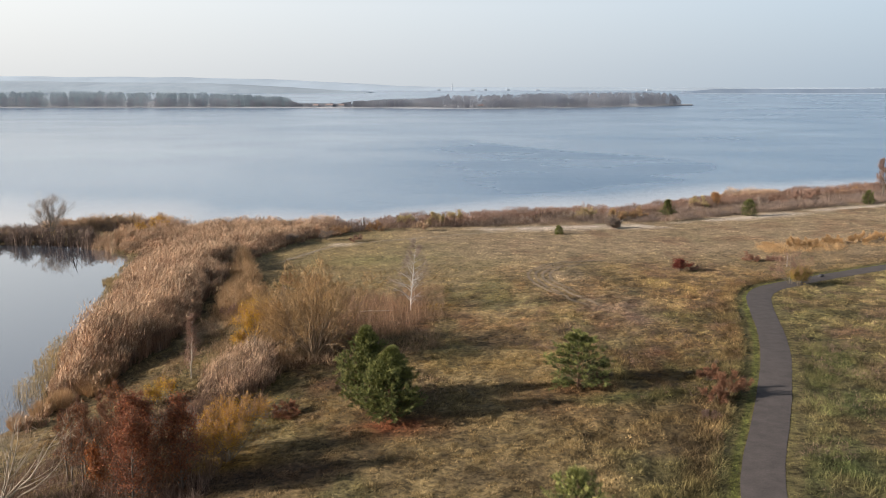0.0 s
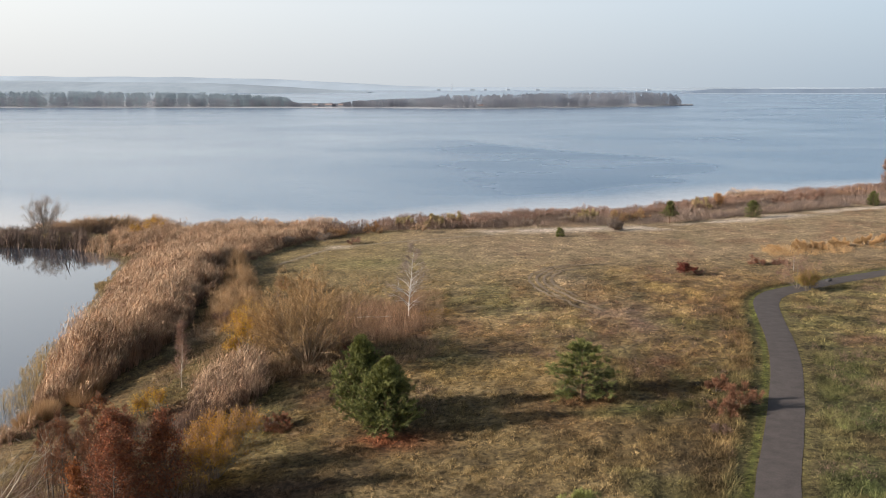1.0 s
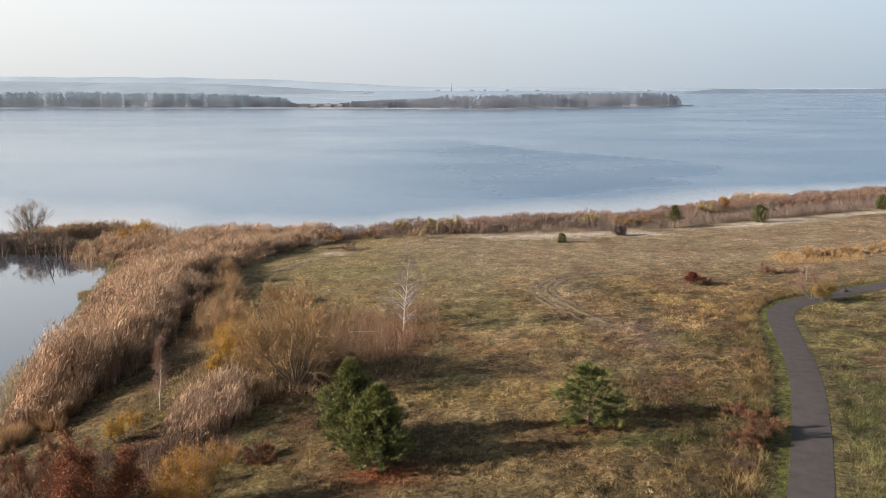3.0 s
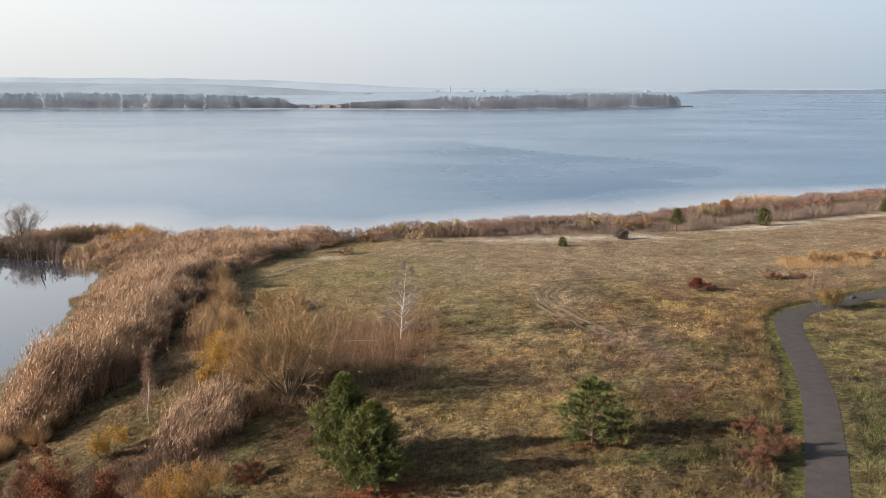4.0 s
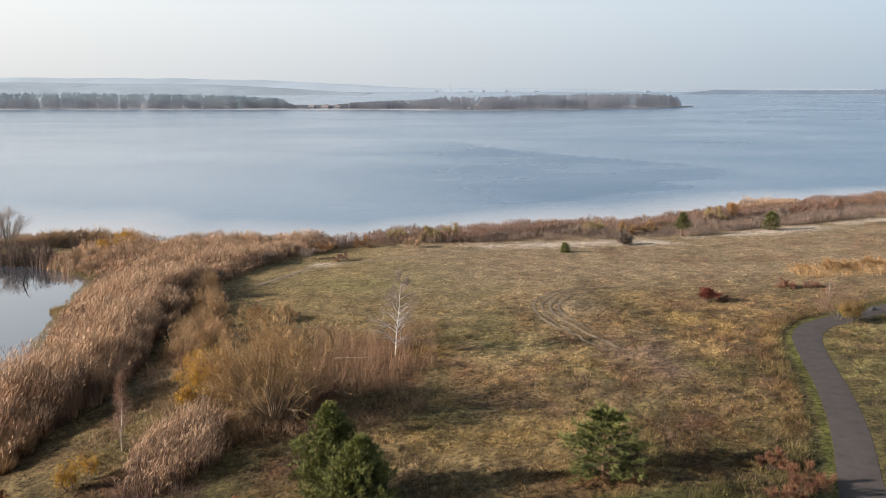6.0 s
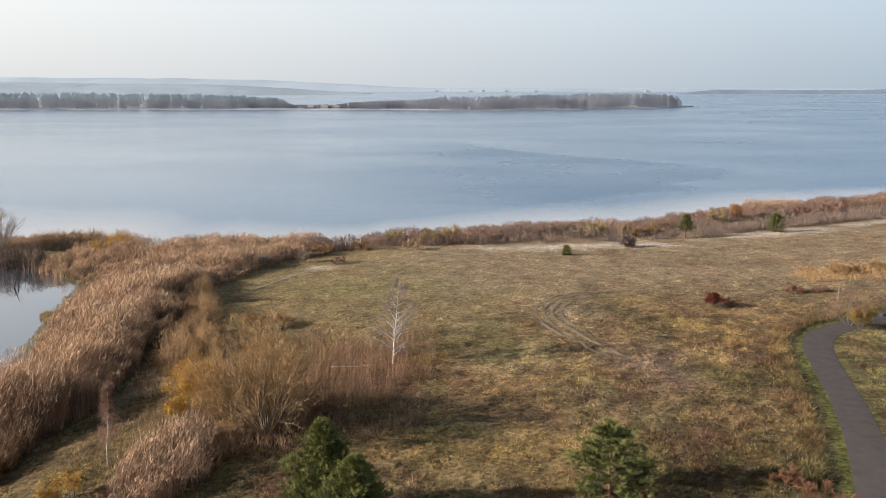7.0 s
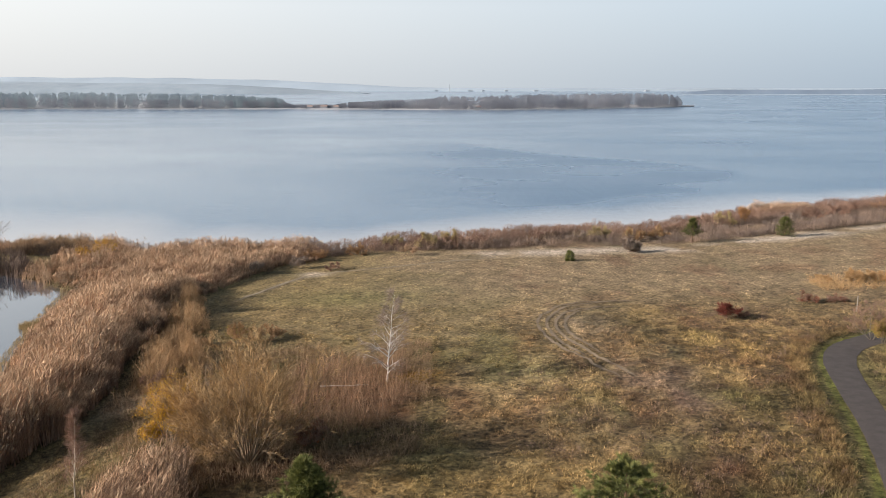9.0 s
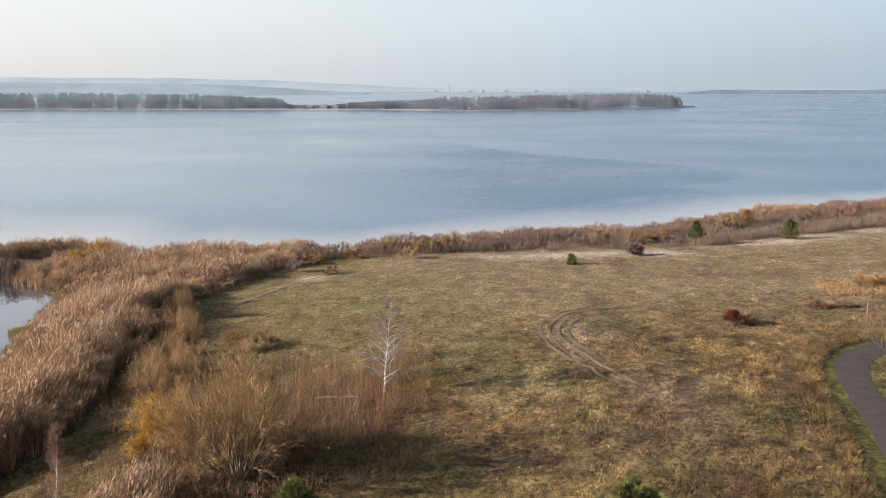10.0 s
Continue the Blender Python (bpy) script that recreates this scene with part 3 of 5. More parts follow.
def stalks(name, x, y, tall, count, width, spread, jitter, seed, material, label, category="weeds"):
    """Upright weeds or saplings, each a sheaf of thin stalks."""
    rng = np.random.default_rng(seed)
    z = ground_height(x, y)
    v, f = spikes(rng, np.c_[x, y, z - 0.05], np.tile([0, 0, 1.0], (len(x), 1)), count, tall, width, spread, jitter)
    return tagged(new(name, mesh_of(name, v, f, material)), label, category, kind="stuff")


def far_wood(name, x, y, h, seed, material, label, pieces=32, grain=1.9, pointed=0.0, land=0.6):
    """Distant trees, each a ragged crown of leaf clumps on a hidden trunk."""
    rng = np.random.default_rng(seed)
    k = len(x)
    r = h * rng.uniform(0.22, 0.38, k)
    a, s = rng.uniform(0, 2 * np.pi, (k, pieces)), rng.uniform(0, 1, (k, pieces))
    reach = (np.sin(np.pi * np.clip(s * 0.92 + 0.08, 0, 1)) ** 0.6 * (1 - pointed) + (1 - s) * pointed) * rng.uniform(0.3, 1, (k, pieces)) * r[:, None]
    p = np.stack([x[:, None] + np.cos(a) * reach, y[:, None] + np.sin(a) * reach, land + h[:, None] * (0.06 + 0.94 * s)], -1).reshape(-1, 3)
    out = unit(0.2 * rng.normal(size=p.shape) + [0.1, -0.9, 0.45])
    side = unit(np.cross(out, rng.normal(size=p.shape)))
    up = np.cross(out, side)
    s = (grain * rng.uniform(0.6, 1.3, len(p)))[:, None]
    v = np.stack([p - up * s * 0.5, p + side * s * 0.4, p + up * s * 0.5, p - side * s * 0.4], 1).reshape(-1, 3)
    return tagged(new(name, mesh_of(name, v, np.arange(len(v)).reshape(-1, 4), material)), label, "woods", kind="stuff")
# ---- colour zones of the meadow ----
def blend(c, w, rgb):
    w = np.clip(w, 0, 1)[:, None]
    return c * (1 - w) + np.array(rgb) * w


def step(v, a, b):
    s = np.clip((v - a) / (b - a), 0, 1)
    return s * s * (3 - 2 * s)


TYRE_OUT = [(26, 121.5), (21.8, 121.3), (18.9, 121.2), (15.2, 119), (12.3, 113.2), (11.9, 108.1), (12.7, 102.1), (14.3, 97.8), (17, 90)]
TYRE_IN = [(22.5, 118.5), (19.2, 118), (16.7, 116.8), (14.4, 113), (13.7, 108), (14.4, 103.3), (15.8, 98.3), (18.4, 90)]
RUTS = [TYRE_OUT, TYRE_IN, [(x + 0.95, y - 0.5) for x, y in TYRE_OUT[1:8]], [(x + 1.0, y - 0.4) for x, y in TYRE_IN[1:7]]]
FOOTPATH = [(-26, 128), (-24, 133), (-21.5, 140), (-18, 146.5), (-10, 149), (2, 155), (14, 159)]


def zone(x, y):
    """Base colour of grass and soil at places of the meadow."""
    x, y = np.asarray(x, float).ravel(), np.asarray(y, float).ravel()
    trail = edge_distance(x, y, TRAIL)
    tx = np.interp(y, [p[1] for p in TRAIL], [p[0] for p in TRAIL])
    right = step(x - tx, 0, 3) * step(150 - y, 0, 30)
    c = np.tile([0.235, 0.175, 0.085], (len(x), 1))
    c = blend(c, step(fbm(x, y, 18, 11), 0.45, 0.7) * 0.65 * (1 - 0.7 * step(y, 92, 120)), (0.15, 0.14, 0.055))
    c = blend(c, step(fbm(x, y, 9, 21), 0.52, 0.75) * 0.7, (0.33, 0.25, 0.125))
    c = blend(c, step(fbm(x, y * 0.7, 11, 31), 0.55, 0.75) * 0.45 * step(x, 2, 14), (0.20, 0.13, 0.07))
    # flat grey-tan sward towards the lake
    c = blend(c, step(y, 100, 135) * step(x, -18, 0) * 0.75, (0.268, 0.212, 0.138))
    # greener hollows between the bushes and the reeds
    c = blend(c, step(fbm(x, y, 14, 41), 0.35, 0.6) * step(-x, -14, 6) * step(y, 60, 70) * 0.4, (0.21, 0.18, 0.09))
    c = blend(c, np.exp(-((x + 10) / 11) ** 2 - ((y - 127) / 6) ** 2) * 0.55, (0.165, 0.165, 0.065))
    # tall dry grass on the slope above the trail
    c = blend(c, np.exp(-((x - 33) / 12) ** 2 - ((y - 96) / 16) ** 2) * 0.35 * step(-(x - tx), 0, 3), (0.30, 0.21, 0.095))
    # rough green ground past the trail
    c = blend(c, right * 0.85, (0.195, 0.172, 0.078))
    c = blend(c, right * step(fbm(x, y, 5, 51), 0.45, 0.64) * 0.85, (0.26, 0.20, 0.10))
    c = blend(c, right * step(fbm(x, y, 2.4, 52), 0.46, 0.66) * 0.75, (0.085, 0.066, 0.038))
    c = blend(c, right * np.exp(-((trail - 4.5) / 3.0) ** 2) * step(84 - y, 0, 20) * 0.8 * (0.5 + 0.8 * fbm(x, y, 3, 53)), (0.06, 0.088, 0.03))
    # mauve weeds, golden tall grass and dark green hollows by the tyre ruts
    for cx, cy, rx, ry, rgb, k in ((18.4, 110.6, 2.6, 4, (0.25, 0.175, 0.135), 0.8), (18.2, 91, 2.2, 4, (0.24, 0.165, 0.135), 0.8), (21.6, 91.4, 1.4, 2.6, (0.25, 0.17, 0.145), 0.9), (20.8, 84.5, 1.6, 3, (0.24, 0.165, 0.135), 0.9),
                                   (26.2, 115, 2.8, 3, (0.42, 0.30, 0.14), 0.9), (27.6, 102.5, 2.0, 3.4, (0.37, 0.29, 0.12), 0.9), (30.5, 98, 1.8, 4, (0.35, 0.25, 0.10), 0.7), (23, 104.5, 1.2, 4, (0.10, 0.095, 0.05), 0.9),
                                   (23.4, 98, 1.6, 3, (0.10, 0.10, 0.055), 0.9), (22.9, 86, 1.6, 3.4, (0.115, 0.11, 0.055), 0.8), (11, 93.6, 3.4, 3, (0.20, 0.195, 0.095), 0.7), (10.2, 115, 2.4, 3.4, (0.27, 0.175, 0.10), 0.6),
                                   (19.2, 71.6, 2.6, 2.4, (0.16, 0.085, 0.055), 0.8), (18, 60.2, 2.2, 1.5, (0.13, 0.15, 0.045), 0.8), (-12.5, 63.0, 4.5, 2.6, (0.20, 0.18, 0.07), 0.8), (-9, 57.5, 4, 2.4, (0.21, 0.18, 0.07), 0.7), (11, 77, 7, 5, (0.27, 0.215, 0.115), 0.7)):
        c = blend(c, np.exp(-((x - cx) / rx) ** 2 - ((y - cy) / ry) ** 2) * k * (0.5 + 0.9 * fbm(x, y, 2.2, 131)), rgb)
    # old wheel tracks, overgrown and broken
    for track, half, k in (([(19.4, 81), (17.9, 75), (17.0, 71), (16.0, 66)], 0.34, 0.85), ([(21.4, 80.5), (20.0, 75), (19.1, 70.5), (18.0, 65.5)], 0.34, 0.85), ([(-2.5, 91.4), (2, 90.6), (7, 91.0), (12.8, 92.2)], 0.3, 0.6)):
        c = blend(c, np.exp(-(edge_distance(x, y, track) / half) ** 2) * k * step(value_noise(x, y, 1.7, 133), 0.2, 0.5), (0.085, 0.066, 0.042))
    c = blend(c, np.exp(-((x + 27) / 1.5) ** 2 - ((y - 90) / 2.6) ** 2) * 0.8, (0.36, 0.31, 0.235))
    c = blend(c, np.exp(-((x - 6) / 8) ** 2 - ((y - 104) / 15) ** 2) * 0.5, (0.215, 0.192, 0.105))
    # small dark and rusty mottling
    c = blend(c, step(fbm(x, y * 0.6, 2.6, 91), 0.52, 0.72) * 0.55 * (1 - 0.5 * step(y, 95, 125)), (0.115, 0.085, 0.05))
    c = blend(c, step(fbm(x, y * 0.5, 4.2, 95), 0.55, 0.75) * 0.5 * step(x, 4, 14), (0.19, 0.115, 0.07))
    # bare sand in front of the shore reeds
    front = np.interp(x, FRONT_X, FRONT_Y)
    bare = np.exp(-((y - (front - 6.0)) / 3.6) ** 2) * step(x, 2, 12) * step(fbm(x, y * 1.5, 13, 61), 0.36, 0.5)
    c = blend(c, bare * 1.1, (0.47, 0.41, 0.33))
    foot = edge_distance(x, y, FOOTPATH)
    c = blend(c, np.exp(-(foot / 0.7) ** 2) * 0.5, (0.33, 0.27, 0.18))
    c = blend(c, np.exp(-((x + 18.5) / 2.2) ** 2 - ((y - 146) / 2.0) ** 2) * 1.2, (0.48, 0.41, 0.31))
    c = blend(c, np.exp(-((x - 16.5) / 3.6) ** 2 - ((y - 109) / 8) ** 2) * 0.7, (0.33, 0.265, 0.17))
    c = blend(c, np.exp(-((x - 20.5) / 3.0) ** 2 - ((y - 92) / 7) ** 2) * 0.6, (0.27, 0.20, 0.145))
    for line in RUTS:
        d = edge_distance(x, y, line)
        c = blend(c, np.exp(-(d / 0.4) ** 2) * 0.5, (0.16, 0.12, 0.07))
    # needle and leaf litter under trees; (-11, 49.5) and (-10.5, 69.8) also hold painted tree shade
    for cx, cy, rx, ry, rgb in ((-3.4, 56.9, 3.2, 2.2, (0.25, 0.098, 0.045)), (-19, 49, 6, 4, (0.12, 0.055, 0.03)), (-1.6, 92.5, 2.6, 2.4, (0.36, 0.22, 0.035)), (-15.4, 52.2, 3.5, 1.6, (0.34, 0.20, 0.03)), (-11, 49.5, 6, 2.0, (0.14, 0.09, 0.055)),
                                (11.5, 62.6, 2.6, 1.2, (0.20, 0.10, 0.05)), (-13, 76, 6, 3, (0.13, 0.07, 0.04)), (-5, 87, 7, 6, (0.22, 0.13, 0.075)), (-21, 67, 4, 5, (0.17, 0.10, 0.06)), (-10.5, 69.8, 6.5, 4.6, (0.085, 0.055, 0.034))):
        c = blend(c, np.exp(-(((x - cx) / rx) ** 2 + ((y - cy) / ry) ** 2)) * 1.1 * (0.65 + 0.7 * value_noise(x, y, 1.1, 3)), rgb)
    # trodden reed litter round the waters
    wet = np.minimum(pond_out(x, y), (shore(x) - y) * 0.9)
    c = blend(c, step(-wet, -3, 0), (0.11, 0.085, 0.05))
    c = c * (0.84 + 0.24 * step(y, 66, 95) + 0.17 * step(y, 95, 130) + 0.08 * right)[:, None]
    c = blend(c, step(fbm(x, y * 0.7, 5.5, 101), 0.5, 0.68) * 0.3 * step(x, 4, 14) * (1 - right) * step(125 - y, 0, 20), (0.31, 0.215, 0.10))
    c = blend(c, step(fbm(x, y * 0.7, 6.5, 103), 0.56, 0.72) * 0.5 * (1 - 0.6 * step(y, 95, 125)), (0.11, 0.11, 0.045))
    c = blend(c, step(fbm(x, y * 0.55, 3.4, 111), 0.56, 0.7) * 0.32 * (1 - right) * step(y, 50, 60) * step(118 - y, 0, 20), (0.20, 0.115, 0.06))
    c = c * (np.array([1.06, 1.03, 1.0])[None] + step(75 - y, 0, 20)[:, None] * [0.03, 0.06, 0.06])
    c = blend(c, np.exp(-((x - 3) / 10) ** 2 - ((y - 71.5) / 3) ** 2) * 0.6 * (0.5 + value_noise(x, y, 2.2, 119)), (0.32, 0.225, 0.09))
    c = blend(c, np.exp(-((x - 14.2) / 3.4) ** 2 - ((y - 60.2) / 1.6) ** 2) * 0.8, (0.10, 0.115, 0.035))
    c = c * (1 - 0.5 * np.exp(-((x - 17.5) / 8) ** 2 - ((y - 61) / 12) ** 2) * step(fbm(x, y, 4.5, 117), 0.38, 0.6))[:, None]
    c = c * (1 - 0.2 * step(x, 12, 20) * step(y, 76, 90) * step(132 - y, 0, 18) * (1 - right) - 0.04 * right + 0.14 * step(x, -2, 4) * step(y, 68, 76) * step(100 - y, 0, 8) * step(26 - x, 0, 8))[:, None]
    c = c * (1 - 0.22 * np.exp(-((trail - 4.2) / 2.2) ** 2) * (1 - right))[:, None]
    # mown verge, with the tall grass's shade painted as a dark outer strip
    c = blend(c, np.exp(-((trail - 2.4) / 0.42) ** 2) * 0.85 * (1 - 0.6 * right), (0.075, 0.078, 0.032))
    c = blend(c, np.exp(-((trail - 1.58) / 0.38) ** 4) * (0.9 - 0.85 * right), (0.122, 0.136, 0.034))
    c = blend(c, np.exp(-((trail - 1.7) / 0.5) ** 4) * right * 0.8, (0.165, 0.135, 0.065))
    grain = 1.24 - 0.4 * step(y, 90, 122)
    return c * 1.05 * ((0.98 - grain / 2) + grain * (0.6 * value_noise(x, y, 1.3, 9) + 0.4 * value_noise(x, y, 0.6, 10)))[:, None]


# ---- ground, waters, trail ----
def grid_mesh(name, xs, ys, height, material, cols=None):
    gx, gy = np.meshgrid(xs, ys)
    v = np.c_[gx.ravel(), gy.ravel(), height(gx, gy).ravel()]
    n, m = len(xs), len(ys)
    i = (np.arange(m - 1)[:, None] * n + np.arange(n - 1)[None]).ravel()
    f = np.stack([i, i + 1, i + n + 1, i + n], 1)
    return mesh_of(name, v, f, material, cols(v[:, 0], v[:, 1]) if cols else None, True)


far = np.array([240, 330, 500, 900, 1700, 3000, 5000.0])
xs = np.r_[-far[::-1], np.arange(-170, -60, 2.5), np.arange(-60, -34, 1.2), np.arange(-34, 48, 0.42), np.arange(48, 130, 1.2), np.arange(130, 190, 2.5), far]
ys = np.r_[-far[::-1] + 100, np.arange(-40, 30, 2.5), np.arange(30, 42, 0.8), np.arange(42, 122, 0.42), np.arange(122, 215, 1.1), np.arange(215, 262, 2.5), far + 60]
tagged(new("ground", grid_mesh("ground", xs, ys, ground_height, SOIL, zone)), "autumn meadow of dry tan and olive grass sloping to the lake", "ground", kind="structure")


def calm_on(me, value, wind):
    for name, data in (("calm", value), ("wind", wind)):
        a = me.attributes.new(name, "FLOAT", "POINT")
        a.data.foreach_set("value", np.asarray(data, np.float32))


lx = np.r_[-5000, -3000, -1500, -700, -350, np.arange(-220, 300, 4.0), 400, 600, 900, 1500, 2500, 5000]
off = np.r_[-9, 0, 3, np.arange(6, 130, 3.0), np.arange(130, 330, 8.0), 350, 400, 500, 700, 1100, 1800, 3000, 4700.0]
gx, go = np.meshgrid(lx, off)
gy = shore(gx) + go
gy = np.minimum(gy, 4950)
n = len(lx)
i = (np.arange(len(off) - 1)[:, None] * n + np.arange(n - 1)[None]).ravel()
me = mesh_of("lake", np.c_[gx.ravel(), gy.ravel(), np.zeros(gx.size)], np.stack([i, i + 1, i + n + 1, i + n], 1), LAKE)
# a patch of freshening wind that reaches a point towards the shore
WIND = [(-110, 262), (-70, 330), (-40, 480), (5, 473), (56, 380), (88, 351), (112, 322), (106, 294), (71, 277), (86, 262), (60, 246), (44, 230), (18, 222), (-13, 230), (-48, 236)]
bx, by = gx + 14 * (fbm(gx, gy * 0.6, 30, 6) - 0.5), gy + 26 * (fbm(gx * 0.5, gy, 26, 5) - 0.5)
wind = 1.0 + 0.62 * np.where(inside(bx, by, WIND), step(edge_distance(bx, by, WIND, True), 0, 7), 0) * (0.08 + 0.92 * step(gx, -50, 45)) * (0.45 + 0.9 * fbm(gx * 0.4, gy, 22, 3))
wind += 0.3 * step(gx / gy, -0.05, 0.45) - 0.4 * step(-gx / gy, -0.05, 0.4) * step(500 - go, 0, 300)
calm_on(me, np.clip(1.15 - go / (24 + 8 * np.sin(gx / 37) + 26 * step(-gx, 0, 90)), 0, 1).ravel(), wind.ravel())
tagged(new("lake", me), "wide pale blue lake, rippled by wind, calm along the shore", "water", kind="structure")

ring = np.array(POND)
ring = ring + 2.5 * unit(ring - ring.mean(0))
me = bpy.data.meshes.new("pond")
me.from_pydata([(*p, 0.0) for p in ring], [], [list(range(len(ring)))])
me.materials.append(PONDW)
calm_on(me, np.zeros(len(ring)), np.ones(len(ring)))
tagged(new("pond", me), "still dark pond that mirrors the sky, ringed by reeds", "water", kind="structure")


def smooth_line(points, spacing):
    """A rounded line through points, evenly stepped."""
    p = np.array([points[0], *points, points[-1]], float)
    rows = []
    for a, b, c, d in zip(p[:-3], p[1:-2], p[2:-1], p[3:]):
        s = np.linspace(0, 1, 24, endpoint=False)[:, None]
        rows.append(0.5 * (2 * b + (c - a) * s + (2 * a - 5 * b + 4 * c - d) * s**2 + (3 * b - a - 3 * c + d) * s**3))
    q = np.concatenate(rows)
    run = np.r_[0, np.cumsum(np.linalg.norm(np.diff(q, axis=0), axis=1))]
    at = np.arange(0, run[-1], spacing)
    return np.c_[np.interp(at, run, q[:, 0]), np.interp(at, run, q[:, 1])]


line = smooth_line(TRAIL, 0.6)
aim = unit(np.gradient(line, axis=0))
across = np.c_[-aim[:, 1], aim[:, 0]]
half = 1.25 + 0.22 * np.exp(-((line[:, 1] - 102) / 12) ** 2)
rows = []
for s, lift in ((-1.0, -0.30), (-1.0, 0.02), (-0.5, 0.035), (0.0, 0.04), (0.5, 0.035), (1.0, 0.02), (1.0, -0.30)):
    wob = half + (0.06 * (value_noise(line[:, 0], line[:, 1], 0.9, 7 + int(s)) - 0.5) if abs(s) == 1 else 0)
    q = line + across * (s * wob)[:, None]
    rows.append(np.c_[q, ground_height(q[:, 0], q[:, 1]) + lift])
v = np.stack(rows, 1)
m = v.shape[1]
i = (np.arange(len(line) - 1)[:, None] * m + np.arange(m - 1)[None]).ravel()
tagged(new("trail", mesh_of("trail", v.reshape(-1, 3), np.stack([i, i + 1, i + m + 1, i + m], 1), ASPHALT)), "grey asphalt cycle path curving through the meadow", "path", kind="structure")


# ---- worn lines in the grass ----
def worn_line(name, points, width, material, label, seed, lift=0.045):
    line = smooth_line(points, 0.35)
    aim = unit(np.gradient(line, axis=0))
    across = np.c_[-aim[:, 1], aim[:, 0]]
    k = len(line)
    rows = []
    for s in (-1.0, -0.35, 0.35, 1.0):
        w = width * 0.5 * (0.55 + 0.9 * value_noise(line[:, 0], line[:, 1], 0.8, seed + int(2 * s))) * np.minimum(1, np.minimum(np.arange(k), k - 1 - np.arange(k)) / 6 + 0.1)
        q = line + across * (s * w)[:, None]
        rows.append(np.c_[q, ground_height(q[:, 0], q[:, 1]) + lift])
    v = np.stack(rows, 1)
    i = (np.arange(k - 1)[:, None] * 4 + np.arange(3)[None]).ravel()
    return tagged(new(name, mesh_of(name, v.reshape(-1, 3), np.stack([i, i + 1, i + 5, i + 4], 1), material, smooth=True)), label, "track", kind="structure")


for k, line in enumerate(RUTS):
    worn_line("tyre_rut", line, 0.36, RUT, "dark curved tyre rut worn into the meadow", 20 + k)
worn_line("footpath", FOOTPATH, 0.55, SAND, "narrow sandy footpath trodden through the grass", 30)
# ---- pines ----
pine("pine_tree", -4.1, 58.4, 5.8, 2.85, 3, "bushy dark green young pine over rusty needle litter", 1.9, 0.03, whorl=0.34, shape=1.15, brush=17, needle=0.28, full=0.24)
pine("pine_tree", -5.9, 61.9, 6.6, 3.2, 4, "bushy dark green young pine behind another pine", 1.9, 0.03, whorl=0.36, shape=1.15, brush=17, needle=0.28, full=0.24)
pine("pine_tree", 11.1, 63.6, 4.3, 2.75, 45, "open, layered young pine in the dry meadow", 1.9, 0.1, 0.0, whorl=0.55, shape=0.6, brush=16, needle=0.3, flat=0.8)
pine("pine_tree", 7.2, 40.6, 3.0, 1.9, 6, "small light green pine sapling in the meadow", 1.3, 0.02, tip=1.25)
pine("pine_tree", 48.0, 172.5, 4.3, 1.9, 7, "round-headed pine by the sandy shore", 1.2, 0.28, needle=0.32, shape=0.6, tip=0.7)
pine("pine_tree", 66.8, 176, 3.4, 1.8, 8, "squat pine by the sandy shore", 1.2, 0.02, needle=0.32, shape=0.6, tip=0.7)
pine("pine_tree", 103, 196, 3.0, 1.8, 9, "squat pine by the sandy track", 1.2, 0.02, needle=0.32, shape=0.6, tip=0.7)
pine("pine_tree", 22.1, 153.2, 1.7, 0.8, 10, "knee-high dark pine seedling on the sandy sward", 1.0, 0.02, needle=0.3)

# ---- bare trees ----
slim_tree("birch_tree", -3.8, 92, 8.2, 11, BARK_BIRCH, TWIG_GREY, "slender white-barked birch, leafless", (0.05, 0), 0.08, (34, 5), 5, -0.06, 0.33, "birch tree", start=0.15, bough=0.7)
slim_tree("birch_tree", -24.2, 74.5, 6.0, 31, BARK_PALE, TWIG_RED, "thin pale birch sapling with reddish bare twigs", (0.04, 0), 0.06, (34, 5), 5, -0.01, 0.28, "birch tree", angle=0.5, start=0.12)
slim_tree("birch_tree", -15.8, 78.8, 6.2, 32, BARK_PALE, TWIG_GREY, "thin pale leafless sapling standing in a willow bush", (-0.08, 0), 0.05, (12, 3), 3, 0.0, 0.16, "birch tree", angle=0.5)
bare_bush("shore_tree", -79.6, 163.5, 7.2, 3.7, 16, 33, BARK_GREY, TWIG_GREY, "round-crowned leafless tree at the pond's far bank", "tree", twigs=2, kids=(8, 6), lean=0.62, twig_w=0.026, radius=0.07, twig_len=0.08)
slim_tree("shore_tree", 115.6, 213, 9.5, 34, BARK_GREY, TWIG_RED, "tall leafless tree with reddish twigs by the shore", (0, 0), 0.2, (36, 6), 6, 0.0, 0.3, "tree", angle=0.6, start=0.15, twig_w=0.03)
bare_bush("willow_bush", -12.6, 76.2, 8.8, 4.6, 24, 12, BARK_WILLOW, WILLOW, "large bare many-stemmed willow bush with tan-brown twigs", twigs=4, kids=(9, 5), lean=0.95, twig_len=0.075, radius=0.09, twig_w=0.032)
bare_bush("willow_bush", -15.3, 78.6, 5.0, 3.0, 13, 37, BARK_WILLOW, WILLOW, "low arching bare willow bush beside a larger one", twigs=4, kids=(8, 4), lean=1.0, twig_len=0.11, radius=0.06, twig_w=0.024)
bare_bush("willow_bush", -28.4, 47.2, 7.6, 4.8, 17, 35, BARK_TAN, BARK_TAN, "bare bush with pale arching branches", twigs=1, kids=(6, 2), lean=0.95, radius=0.075)
bare_bush("willow_bush", 44.4, 101.4, 3.7, 2.6, 7, 36, BARK_GREY, TWIG_RED, "small crooked leafless bush beside the cycle path", twigs=4, kids=(7, 4), lean=0.8)

